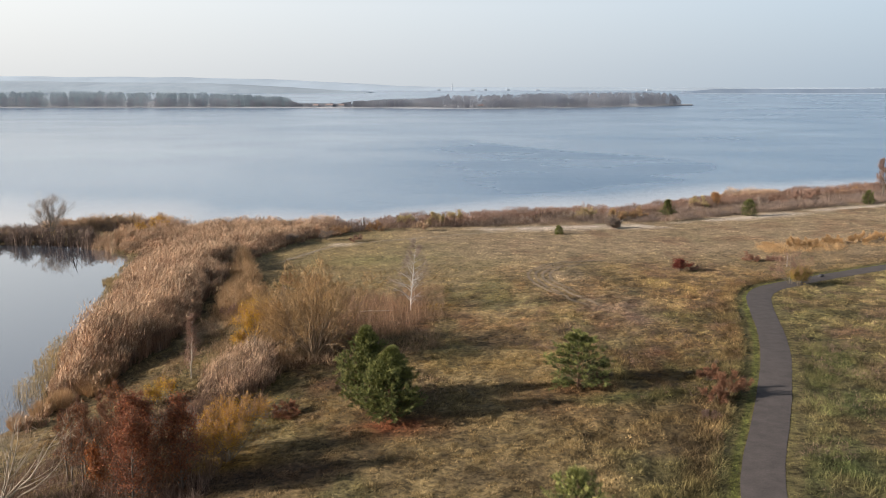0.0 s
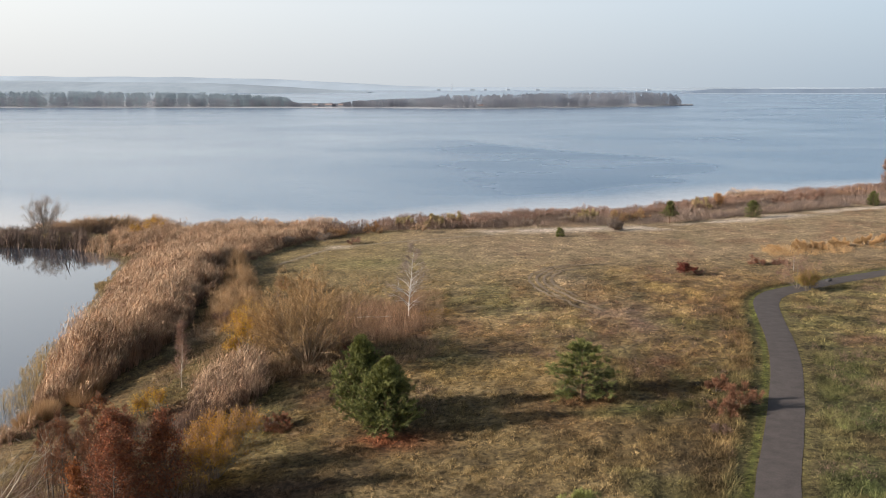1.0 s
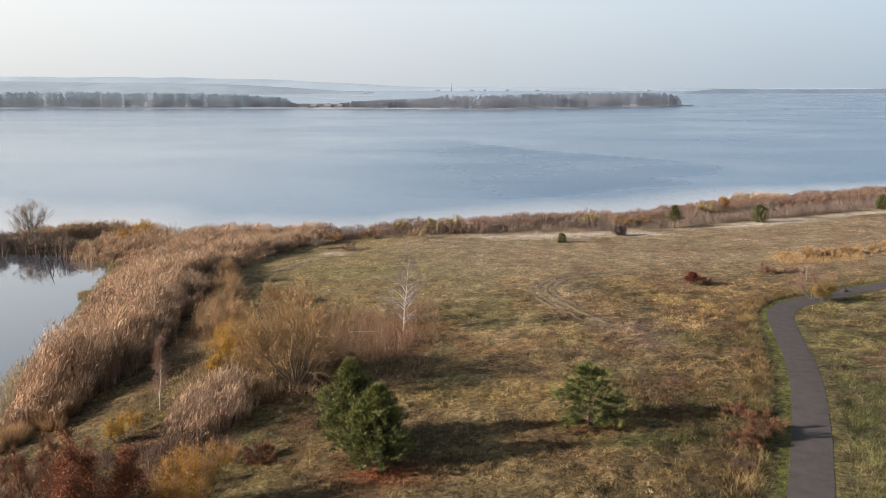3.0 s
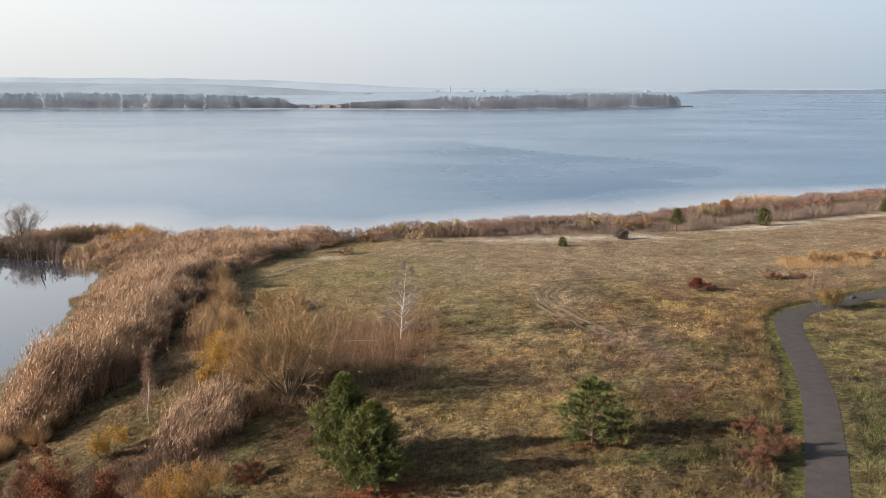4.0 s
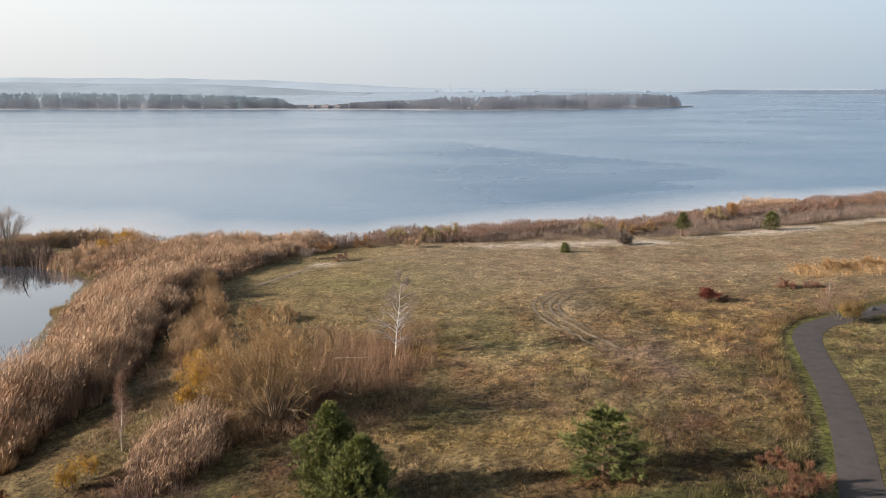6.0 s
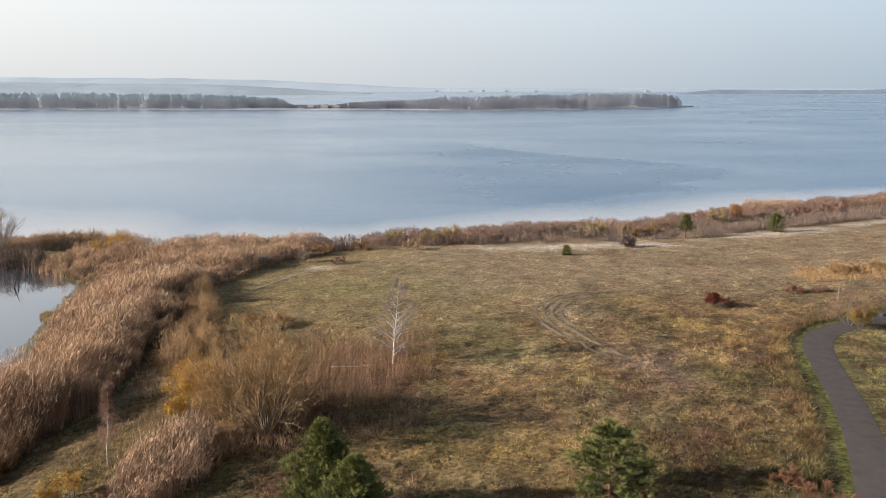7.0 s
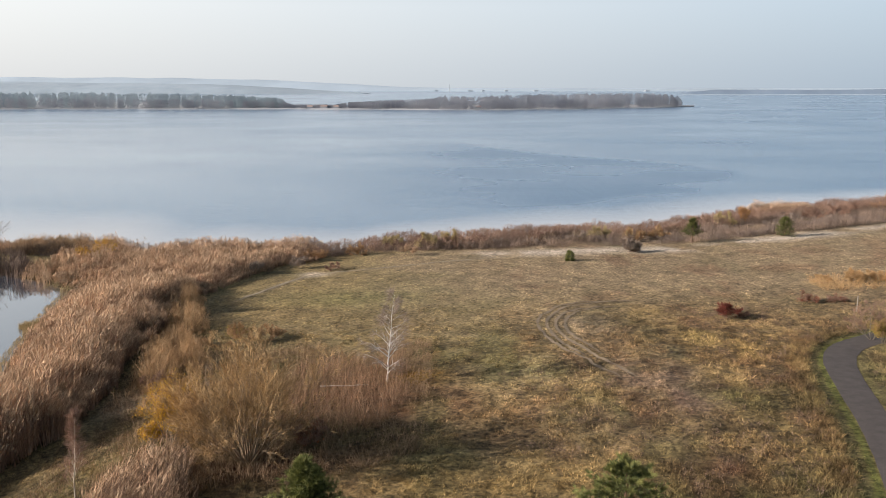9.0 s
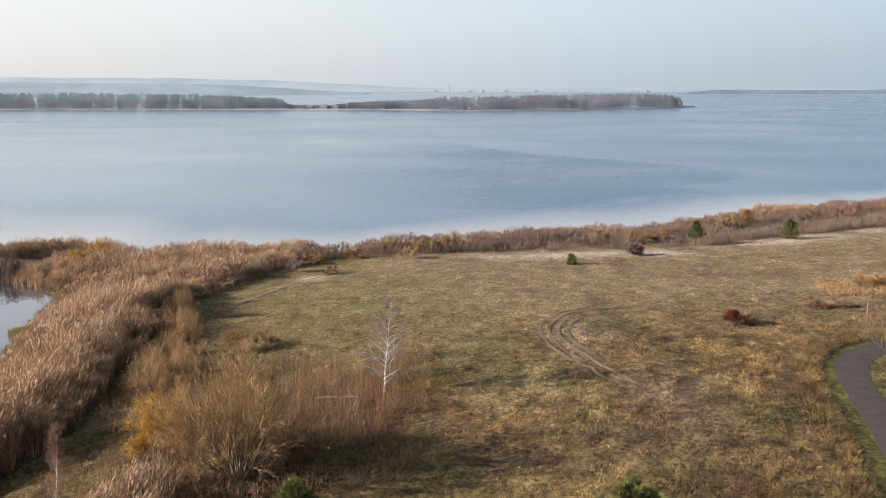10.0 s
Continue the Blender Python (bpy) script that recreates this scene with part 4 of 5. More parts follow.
# ---- autumn-leaved bushes and young trees ----
bare_bush("maple_bush", -15, 52.8, 4.3, 2.9, 12, 13, BARK_GREY, TWIG, "low spreading bush with thin yellow autumn leaves", leaf=LEAF_MAPLE, leaf_count=9000, leaf_size=0.09, leaf_low=0.25, kids=(8, 4), lean=0.75)
bare_bush("yellow_bush", -19.1, 80.2, 5.2, 2.5, 13, 14, BARK_GREY, TWIG, "upright bush with golden yellow leaves", leaf=LEAF_YELLOW, leaf_count=16000, leaf_size=0.10, leaf_low=0.25, kids=(7, 4), twigs=2)
bare_bush("yellow_bush", -20.9, 80.6, 1.9, 0.6, 5, 15, BARK_GREY, TWIG, "small bright yellow sapling among reeds", leaf=LEAF_YELLOW, leaf_count=1500, kids=(5, 3))
bare_bush("yellow_bush", -25.7, 68.6, 1.9, 0.9, 6, 16, BARK_GREY, TWIG, "small bright yellow bush on the grass strip", leaf=LEAF_YELLOW, leaf_count=1300, leaf_size=0.1, kids=(5, 3), twigs=3)
bare_bush("yellow_bush", -24.9, 70.0, 1.8, 0.8, 5, 17, BARK_GREY, TWIG, "small bright yellow bush on the grass strip", leaf=LEAF_YELLOW, leaf_count=900, leaf_size=0.1, kids=(5, 3), twigs=3)
bare_bush("yellow_bush", -56.2, 157.4, 4.3, 1.5, 7, 18, BARK_GREY, TWIG, "thin golden orange bush among the spit's reeds", leaf=LEAF_YELLOW, leaf_count=900, leaf_size=0.2, kids=(5, 3), lean=0.6)
bare_bush("yellow_bush", -58.6, 156.0, 3.4, 1.4, 6, 41, BARK_GREY, TWIG, "thin golden orange bush among the spit's reeds", leaf=LEAF_YELLOW, leaf_count=700, leaf_size=0.2, kids=(5, 3), lean=0.6)
bare_bush("yellow_bush", 44.9, 99.9, 2.2, 1.05, 11, 19, BARK_GREY, TWIG, "dense olive-yellow bush at the bend of the cycle path", leaf=LEAF_DULL, leaf_count=3000, kids=(7, 4))
bare_bush("orange_bush", 66.0, 196.0, 3.4, 1.5, 7, 40, BARK_GREY, TWIG, "orange-leaved young tree in the shore belt", leaf=LEAF_ORANGE, leaf_count=900, leaf_size=0.22, kids=(6, 4))
for k, (x, y, h, n) in enumerate(((-18.9, 48.0, 6.0, 6000), (-16.9, 48.9, 5.4, 6500), (-20.4, 49.0, 5.6, 3400), (-19.4, 46.8, 5.4, 4200), (-21.2, 50.0, 4.8, 1500))):
    slim_tree("oak_tree", x, y, h * 1.1, 20 + k, BARK_GREY, TWIG_RUST, "young oak with dark red-brown autumn leaves", (0.05 * (k - 1), 0), 0.07, (52, 5), 4, 0.03, 0.40, "oak tree", LEAF_RED, int(n * 0.85), 0.12, "young oaks", 0.72, start=0.08)
for k, (x, y, h, n) in enumerate(((-22.6, 50.2, 3.2, 1900), (-23.6, 56.2, 5.6, 620), (-21.2, 53.6, 3.2, 420))):
    slim_tree("oak_tree", x, y, h, 26 + k, BARK_GREY, TWIG_RUST, "young oak with a few orange-brown leaves remaining", (0, 0), 0.04, (26, 4), 4, 0.02, 0.28, "oak tree", LEAF_RUST, n, 0.15, "young oaks", 0.7, start=0.15)
for k, (x, y, h) in enumerate(((-26.3, 52.9, 5.0), (-25.3, 51.5, 5.4), (-24.3, 50.9, 5.6), (-23.7, 51.9, 6.2), (-22.0, 50.7, 6.0), (-22.8, 52.9, 6.4), (-25.4, 53.8, 5.2), (-21.6, 54.0, 5.6), (-24.6, 54.8, 5.4))):
    slim_tree("alder_sapling", x, y, h, 50 + k, BARK_GREY, TWIG_RUST, "thin bare alder sapling with a few rusty leaves", (0.06 * math.sin(k), 0), 0.075, (22, 4), 4, 0.05, 0.24, "sapling", LEAF_RUST, 130, 0.1, "alder saplings", 0.5)

# ---- low shrubs ----
def shrub(x, y, h, w, seed, twig, label, leaf=None, count=0, size=0.13, stems=9, twigs=6, category="shrub"):
    return bare_bush("low_shrub", x, y, h, w, stems, seed, BARK_GREY, twig, label, category, leaf, count, size, twigs, 0.9, (5, 3), twig_w=0.025, radius=0.025, twig_len=0.22)


shrub(33.0, 111.2, 1.7, 0.8, 60, LEAF_CRIMSON, "thin dark red shrub in tall dry grass", LEAF_CRIMSON, 700, 0.15)
shrub(35.0, 111.9, 1.0, 0.8, 59, TWIG_RED, "low thin dark red shrub in tall dry grass", LEAF_CRIMSON, 120, 0.12)
bare_bush("low_shrub", 34.1, 162.1, 2.0, 2.3, 16, 61, BARK_GREY, TWIG_GREY, "low round grey-brown shrub on sand", twigs=8, lean=0.9, kids=(6, 4), twig_w=0.045, radius=0.03, twig_len=0.2)
shrub(21.6, 63.1, 1.1, 0.8, 62, TWIG_RUST, "rusty shrub beside the path's slope", LEAF_RUST, 40, 0.08)
shrub(22.2, 59.6, 1.7, 0.9, 63, TWIG_RUST, "rusty shrub beside the path's slope", LEAF_RUST, 60, 0.08)
shrub(20.6, 58.0, 1.2, 1.0, 64, TWIG_RUST, "dry reddish shrub beside the path's slope", LEAF_RUST, 50, 0.08)
shrub(19.2, 55.0, 0.7, 1.1, 65, WEED, "bare grey shrub beside the path's slope")
shrub(-12.3, 60.8, 1.2, 1.5, 66, TWIG_RUST, "low dark reddish shrub near the pines", LEAF_RED, 420)
shrub(-8.6, 79.5, 1.6, 2.0, 67, TWIG_RED, "low dark reddish shrub at the thicket's foot", LEAF_RED, 500)
shrub(-14.0, 61.2, 1.2, 1.4, 68, TWIG_GREY, "low grey-green shrub near the pines", LEAF_OLIVE, 300)
shrub(-20.8, 106.7, 2.0, 2.2, 69, TWIG, "olive-brown shrub in a green hollow", LEAF_DULL, 500)
shrub(-17.5, 108.5, 1.6, 1.8, 70, TWIG, "brown shrub in a green hollow")
shrub(-24.8, 93.5, 1.8, 1.9, 71, TWIG_RED, "reddish shrub against the reed bed")
shrub(-27.8, 147.0, 1.9, 1.5, 72, TWIG_GREY, "round pale shrub before the reeds")
shrub(-22.0, 152.5, 1.9, 1.6, 73, TWIG_GREY, "pale twiggy shrub before the reeds")
shrub(-4.6, 162.3, 1.9, 1.6, 74, REED, "round pale shrub before the shore reeds")
shrub(-16.2, 149.8, 1.3, 2.0, 75, TWIG_RED, "low brown shrub at a bare sandy patch")
shrub(46.3, 119.7, 1.2, 2.6, 76, TWIG_RED, "low wide dark reddish shrub in dry grass", LEAF_RED, 500)
shrub(49.5, 119.2, 1.1, 2.0, 77, TWIG_RED, "low wide dark reddish shrub in dry grass", LEAF_RED, 250)
for k, (x, y, h, w) in enumerate(((57.2, 130.2, 1.9, 2.4), (60.5, 131.4, 1.5, 2.2), (64.8, 133.1, 1.7, 2.4), (69.2, 133.2, 1.8, 2.5), (74.0, 135.0, 1.7, 2.5), (79.0, 136.5, 1.8, 2.6), (53.6, 131.8, 1.1, 1.8))):
    tagged(shrub(x, y, h, w, 80 + k, BROOM, "orange-tan broom-like shrub in the dry meadow", twigs=11), group="broom shrubs")
for k, (x, y, h, w, twig, leaf, n, words) in enumerate((
        (-1.5, 170.5, 2.9, 2.8, LEAF_PALE, LEAF_PALE, 900, "yellow-green willow shrub in the shore belt"), (3.0, 174.0, 3.0, 2.2, LEAF_PALE, LEAF_PALE, 500, "yellow-green willow shrub in the shore belt"),
        (-8.0, 172.0, 2.8, 2.0, LEAF_PALE, LEAF_PALE, 500, "olive willow shrub in the shore belt"), (-13.8, 164.5, 2.4, 2.6, TWIG, None, 0, "brown willow shrub in the shore belt"),
        (-20.5, 160.0, 2.4, 2.8, TWIG, None, 0, "brown willow shrub in the shore belt"), (38.5, 177.0, 2.8, 3.0, TWIG, LEAF_PALE, 500, "tan willow shrub in the shore belt"),
        (43.5, 179.5, 2.7, 2.8, TWIG, LEAF_PALE, 400, "tan willow shrub in the shore belt"), (27.0, 176.0, 2.5, 3.0, TWIG_GREY, LEAF_PALE, 200, "grey-green willow shrub in the shore belt"),
        (31.5, 178.0, 2.9, 2.6, LEAF_PALE, LEAF_PALE, 350, "olive willow shrub in the shore belt"), (61.0, 194.0, 3.2, 2.4, LEAF_PALE, LEAF_PALE, 500, "olive willow shrub in the shore belt"),
        (58.0, 186.0, 2.0, 3.2, TWIG_GREY, None, 0, "grey twiggy shrub in the shore belt"), (70.0, 190.0, 2.2, 3.2, TWIG_GREY, None, 0, "grey twiggy shrub in the shore belt"),
        (76.0, 194.0, 2.6, 3.4, TWIG_GREY, None, 0, "grey twiggy shrub in the shore belt"), (83.0, 200.0, 3.2, 3.8, TWIG_RED, None, 0, "reddish willow thicket on the shore"),
        (90.0, 204.0, 3.4, 3.8, TWIG_RED, None, 0, "reddish willow thicket on the shore"), (96.0, 210.0, 3.4, 3.6, TWIG_RED, None, 0, "reddish willow thicket on the shore"),
        (106.0, 217.0, 2.8, 3.2, TWIG, None, 0, "brown willow shrub on the shore"), (113.0, 222.0, 2.6, 3.2, TWIG, None, 0, "brown willow shrub on the shore"),
        (12.0, 171.5, 1.9, 2.6, TWIG_GREY, None, 0, "grey twiggy shrub before the shore reeds"), (18.0, 172.5, 1.8, 2.6, TWIG_GREY, None, 0, "grey twiggy shrub before the shore reeds"),
        (6.0, 170.5, 1.8, 2.6, TWIG_GREY, None, 0, "grey twiggy shrub before the shore reeds"), (-70.0, 171.0, 2.6, 3.2, TWIG_GREY, LEAF_PALE, 300, "grey-green shrub on the spit"),
        (-62.0, 168.0, 2.4, 3.0, TWIG_GREY, None, 0, "grey-brown shrub on the spit"))):
    tagged(bare_bush("shore_shrub", x, y, h * (0.9 if leaf else 0.85), w, 8, 120 + k, BARK_GREY, twig, words, "shrub", leaf, n, 0.22, 9, 0.9, (5, 3), twig_w=0.035, radius=0.03, twig_len=0.22), group="shore shrubs")

def sedge(x, y, h, seed, width=0.75, open_out=0.8, material=None):
    rng = np.random.default_rng(seed)
    ob = base_of("sedge_clump", x, y, "rounded clump of orange-tan sedge on the pond bank", "sedge", "sedge clumps")
    k = 260
    a, r = rng.uniform(0, 2 * np.pi, k), width * np.sqrt(rng.uniform(0, 1, k))
    p = np.c_[np.cos(a) * r, np.sin(a) * r, np.zeros(k)]
    piece("blade_mass", (*spikes(rng, p, p * [open_out, open_out, 0] + [0.1, 0, 1], 4, h * (1.1 - 0.5 * r / width * 0.75), 0.045, 0.2 * open_out), material or SEDGE), ob, kind="stuff")
    return ob


for k, (x, y, h) in enumerate(((-36.9, 70.5, 1.7), (-35.7, 71.8, 2.0), (-34.6, 75.0, 2.1), (-33.6, 76.6, 2.3), (-37.6, 67.8, 1.6), (-36.2, 73.2, 1.5), (-33.4, 74.0, 1.5), (-34.2, 77.8, 2.2))):
    sedge(x, y, h, 160 + k)

tall_clump = sedge(-30.6, 121.5, 4.2, 175, 0.6, 0.3)
tall_clump["label"] = "tall pale clump of reed at the reed bed's edge"
for k, (x, y) in enumerate(((-51.6, 122.4), (-50.6, 121.4), (-49.6, 121.9))):
    sedge(x, y, 1.3, 180 + k, 0.8, 0.5, REED_GREEN)["label"] = "low olive-green sedge clump in the pond's edge"
# ---- small things ----
def stick(name, x, y, z, way, length, r, material, label, category, kids=2, seed=0):
    rng = np.random.default_rng(seed)
    out = fresh()
    limb(rng, (0, 0, 0), way, length, r, 0, out, 0.0, 0.08, (kids,), 0.7, 4, 0.35, 0.5)
    ob = new(name, mesh_of(name, *tubes(out["segs"], 6), material))
    ob.location = (x, y, z)
    return tagged(ob, label, category)


stick("snag", -64.4, 138.6, -0.4, (0.35, 0, 1), 2.6, 0.15, BARK_DARK, "dark dead branch standing in the pond", "dead branch", 3, 1)
stick("snag", -63.6, 138.9, -0.4, (-0.2, 0, 1), 1.8, 0.1, BARK_DARK, "dark dead branch standing in the pond", "dead branch", 2, 2)
stick("snag", -69.6, 135.0, -0.3, (0, 0, 1), 0.9, 0.04, BARK_GREY, "short dead stub in the pond", "dead branch", 0, 3)
stick("snag", -62.8, 136.0, -0.3, (0.1, 0, 1), 0.9, 0.04, BARK_GREY, "short dead stub in the pond", "dead branch", 0, 4)
stick("fallen_branch", -36.3, 67.6, float(ground_height(-36.3, 67.6)) + 0.05, (1, -0.95, 0.1), 6.4, 0.06, BARK_TAN, "long pale fallen branch on the bank", "fallen branch", 2, 5)
stick("fallen_branch", -9.3, 88.6, float(ground_height(-9.3, 88.6)) + 1.0, (1, 0.1, 0.02), 4.2, 0.06, BARK_PALE, "pale branch caught in the thicket", "fallen branch", 1, 6)


def boulder(x, y, size, seed, label):
    bm = bmesh.new()
    bmesh.ops.create_icosphere(bm, subdivisions=2, radius=1.0)
    for v in bm.verts:
        v.co *= 1 + 0.25 * noise.noise(v.co * 1.3 + Vector((seed, 0, 0)))
        v.co = Vector((v.co.x * size[0], v.co.y * size[1], v.co.z * size[2]))
    me = bpy.data.meshes.new("boulder")
    bm.to_mesh(me)
    bm.free()
    me.materials.append(STONE)
    ob = new("boulder", me)
    ob.location = (x, y, float(ground_height(x, y)) + size[2] * 0.7)
    ob.rotation_euler = (0, radians(-24), radians(10))
    return tagged(ob, label, "boulder")


boulder(50.0, 105.2, (0.42, 0.3, 0.24), 3, "dark boulder at the edge of the cycle path")


def post(x, y, h, label):
    bm = bmesh.new()
    bmesh.ops.create_cone(bm, cap_ends=True, segments=10, radius1=0.06, radius2=0.05, depth=h, matrix=Matrix.Translation((0, 0, h / 2)))
    me = bpy.data.meshes.new("post")
    bm.to_mesh(me)
    bm.free()
    me.materials.append(WOOD_GREY)
    ob = new("post", me)
    ob.location = (x, y, float(ground_height(x, y)) - 0.05)
    return tagged(ob, label, "post")


post(49.0, 113.5, 1.9, "pale weathered wooden post in the grass")

# ---- far shores ----
ISLE_X = [-1700, -900, -600, -400, -200, -60, 0, 60, 150, 250, 330, 366]
ISLE_FRONT = [1030, 1070, 1086, 1088, 1088, 1075, 1055, 1050, 1080, 1130, 1185, 1212]
ISLE_BACK = [1700, 1650, 1560, 1480, 1150, 1190, 1260, 1330, 1380, 1360, 1280, 1222]
gx = np.r_[np.linspace(-1700, 366, 120)]
front, behind = np.interp(gx, ISLE_X, ISLE_FRONT), np.interp(gx, ISLE_X, ISLE_BACK)
front = front + 5 * np.sin(gx / 17) + 3 * np.sin(gx / 7.3)
s = np.array([0.0, 0.02, 0.06, 0.3, 0.7, 0.95, 1.0])
z = np.array([-0.5, 0.5, 1.2, 2.0, 2.0, 1.0, -0.5])
v = np.stack([np.repeat(gx[:, None], 7, 1), front[:, None] + (behind - front)[:, None] * s, np.repeat(z[None], len(gx), 0)], -1)
i = (np.arange(len(gx) - 1)[:, None] * 7 + np.arange(6)[None]).ravel()
tagged(new("far_island", mesh_of("far_island", v.reshape(-1, 3), np.stack([i, i + 1, i + 8, i + 7], 1), HAZED_SHORE, smooth=True)), "low wooded island with a reedy shore, paled by haze in its colour", "island", kind="structure")
rng = np.random.default_rng(77)
x = rng.uniform(-700, 345, 1900)
u = rng.uniform(0, 1, len(x)) ** 2.2
y = np.interp(x, ISLE_X, ISLE_FRONT) + 9 + u * (np.interp(x, ISLE_X, ISLE_BACK) - np.interp(x, ISLE_X, ISLE_FRONT) - 16) * 0.8
WOOD_X, WOOD_H = [-1700, -600, -400, -280, -215, -195, -140, -120, -62, -12, 4, 50, 100, 170, 270, 330, 350], [19, 19.5, 18, 16, 13, 5, 5, 8, 11, 12, 16, 14.5, 16, 18, 19, 17, 12]
h = np.interp(x, WOOD_X, WOOD_H) * rng.uniform(0.86, 1.04, len(x))
h = np.where(u < 0.05, h * 0.72, h)
dark = (x < -205) & (u > 0.03) & (fbm(x, y * 0.2, 90, 8) > 0.36)
far_wood("conifer_woods", x[dark], y[dark], h[dark], 1, HAZED_PINE, "far belt of dark conifers on the island, haze mixed into the colour", pieces=64, grain=1.25, pointed=0.4)
far_wood("bare_woods", x[~dark], y[~dark], h[~dark], 2, HAZED_BARE, "far belt of leafless pinkish-grey trees on the island, haze mixed into the colour", 62, 1.2)

me = grid_mesh("far_shore", np.linspace(780, 5000, 40), np.r_[2750, 2790, 2830, 2930, 3000.0], lambda a, b: np.where((b < 2760) | (b > 2990) | (a < 800), -0.5, 1.0), HAZED_LAND)
tagged(new("far_shore", me), "flat far shore beyond the lake, paled by haze in its colour", "shore", kind="structure")


def hills(name, xs, ys, top, seed, material, label, grain=160):
    def height(a, b):
        s = (b - ys[0]) / (ys[-1] - ys[0])
        return np.interp(a, *top) * np.sin(np.pi * np.clip(s, 0, 1)) ** 0.5 * (0.93 + 0.14 * fbm(a, b, 160, seed) if grain > 100 else 0.85 + 0.3 * fbm(a, b * 0.5, grain, seed)) - 0.5
    return tagged(new(name, grid_mesh(name, xs, ys, height, material)), label, "hills", kind="structure")


hills("far_shore_woods", np.arange(810, 2600, 8.0), np.linspace(2850, 2950, 6), ([810, 860, 950, 1300, 1750, 2600], [0, 9, 17, 16, 21, 20]), 3, HAZED_WOOD, "thin line of trees on the far shore, blued by haze in the colour", 9)
hills("hazy_ridge", np.arange(-4900, 4900, 60.0), np.linspace(4300, 4900, 11), ([-4900, -2500, -1400, -1000, -550, -280, 0, 4900], [70, 78, 70, 62, 42, 26, 18, 12]), 1, HAZE_HILL, "low hills beyond the lake, coloured as if fading into haze")
hills("hazy_shore", np.arange(-3600, -240, 40.0), np.linspace(2900, 3500, 9), ([-3600, -1600, -900, -600, -420, -250], [46, 44, 36, 22, 10, 0]), 2, HAZE_NEAR, "wooded far shore beyond the island, haze mixed into its colour")

def block(name, x, y, w, d, h, label, category, wall, roof, z=1.5, pitch=0.3):
    """A far building: walls with a pitched roof."""
    ob = new(name)
    ob.location = (x, y, z)
    c = [(-w / 2, -d / 2), (w / 2, -d / 2), (w / 2, d / 2), (-w / 2, d / 2)]
    v = np.array([(*p, q) for q in (0, h) for p in c], float)
    f = np.array([(0, 1, 5, 4), (1, 2, 6, 5), (2, 3, 7, 6), (3, 0, 4, 7), (4, 5, 6, 7)])
    piece("wall", (v, f, wall), ob, smooth=False)
    o = 0.3
    rv = np.array([(-w / 2 - o, -d / 2 - o, h + 0.05), (w / 2 + o, -d / 2 - o, h + 0.05), (w / 2 + o, d / 2 + o, h + 0.05), (-w / 2 - o, d / 2 + o, h + 0.05), (-w / 2, 0, h + d * pitch), (w / 2, 0, h + d * pitch)])
    me = bpy.data.meshes.new("roof")
    me.from_pydata(rv.tolist(), [], [(0, 1, 5, 4), (2, 3, 4, 5), (1, 2, 5), (3, 0, 4), (0, 3, 2, 1)])
    me.materials.append(roof)
    r = new("roof", me)
    r.parent = ob
    return tagged(ob, label, category)


for k, (x, w, h) in enumerate(((-150, 9, 2.6), (-134, 7, 2.4), (-168, 7, 2.4), (48, 7, 2.4))):
    tagged(block("house", x, float(np.interp(x, ISLE_X, ISLE_FRONT)) + 10 + 3 * (k % 2), w, 7, h, "small far house by the island's shore", "house", WALL_FAR, ROOF_FAR, 0.9), group="shore houses")
for k, (x, w, h) in enumerate(((-20, 40, 6), (150, 50, 5), (215, 30, 8), (330, 36, 7), (480, 50, 5), (1040, 50, 5))):
    tagged(block("building", x, 4200, w * 0.45, 25, h * 0.5 + 2.5, "far building, paled by haze in its colour", "building", HAZE_TOWN, HAZE_TOWN, 1.0, 0.05), group="far town")
tower = tagged(new("chimney"), "tall thin far chimney, haze mixed into its colour", "chimney")
tower.location = (46, 4250, 0)
piece("shaft", (*tubes([(0, 0, 0, 0, 0, 34, 2.4, 1.8)], 10), HAZE_TOWN), tower)
piece("rim", (*tubes([(0, 0, 34, 0, 0, 35, 2.2, 2.2)], 10), HAZE_TOWN), tower)

# ---- reed beds ----
rng = np.random.default_rng(2)
x, y = scatter(rng, -60, -20, 66, 172, 23)
more = scatter(rng, -38, -25, 70, 135, 25)
x, y = np.r_[x, more[0]], np.r_[y, more[1]]
east = np.interp(y, [64, 74, 83, 91, 101, 110, 130, 141, 150, 154, 160], [-37, -32.6, -30.8, -29.4, -30.8, -31.2, -31.6, -29, -26.5, -26, -20]) + 5.0 * (fbm(x * 0.3, y, 8, 4) - 0.5)
wet = pond_out(x, y)
lobe = (1 - 0.6 * step(y, 95, 125)) * 2.4 * (value_noise(x, y, 7, 13) - 0.35) + 1.6 * (value_noise(x, y, 2.6, 14) - 0.5)
ok = (x < east) & (wet > -0.9 - lobe) & (y < shore(x) + 1) & (x > -60) & ((y > 74) | (value_noise(x, y, 3.2, 6) > 0.55))
rim = ok & (wet < 0.6)
swell = 0.5 + 0.62 * value_noise(x * 0.8 + y * 0.25, y, 8.5, 44) + 0.32 * value_noise(x, y, 3.6, 45)
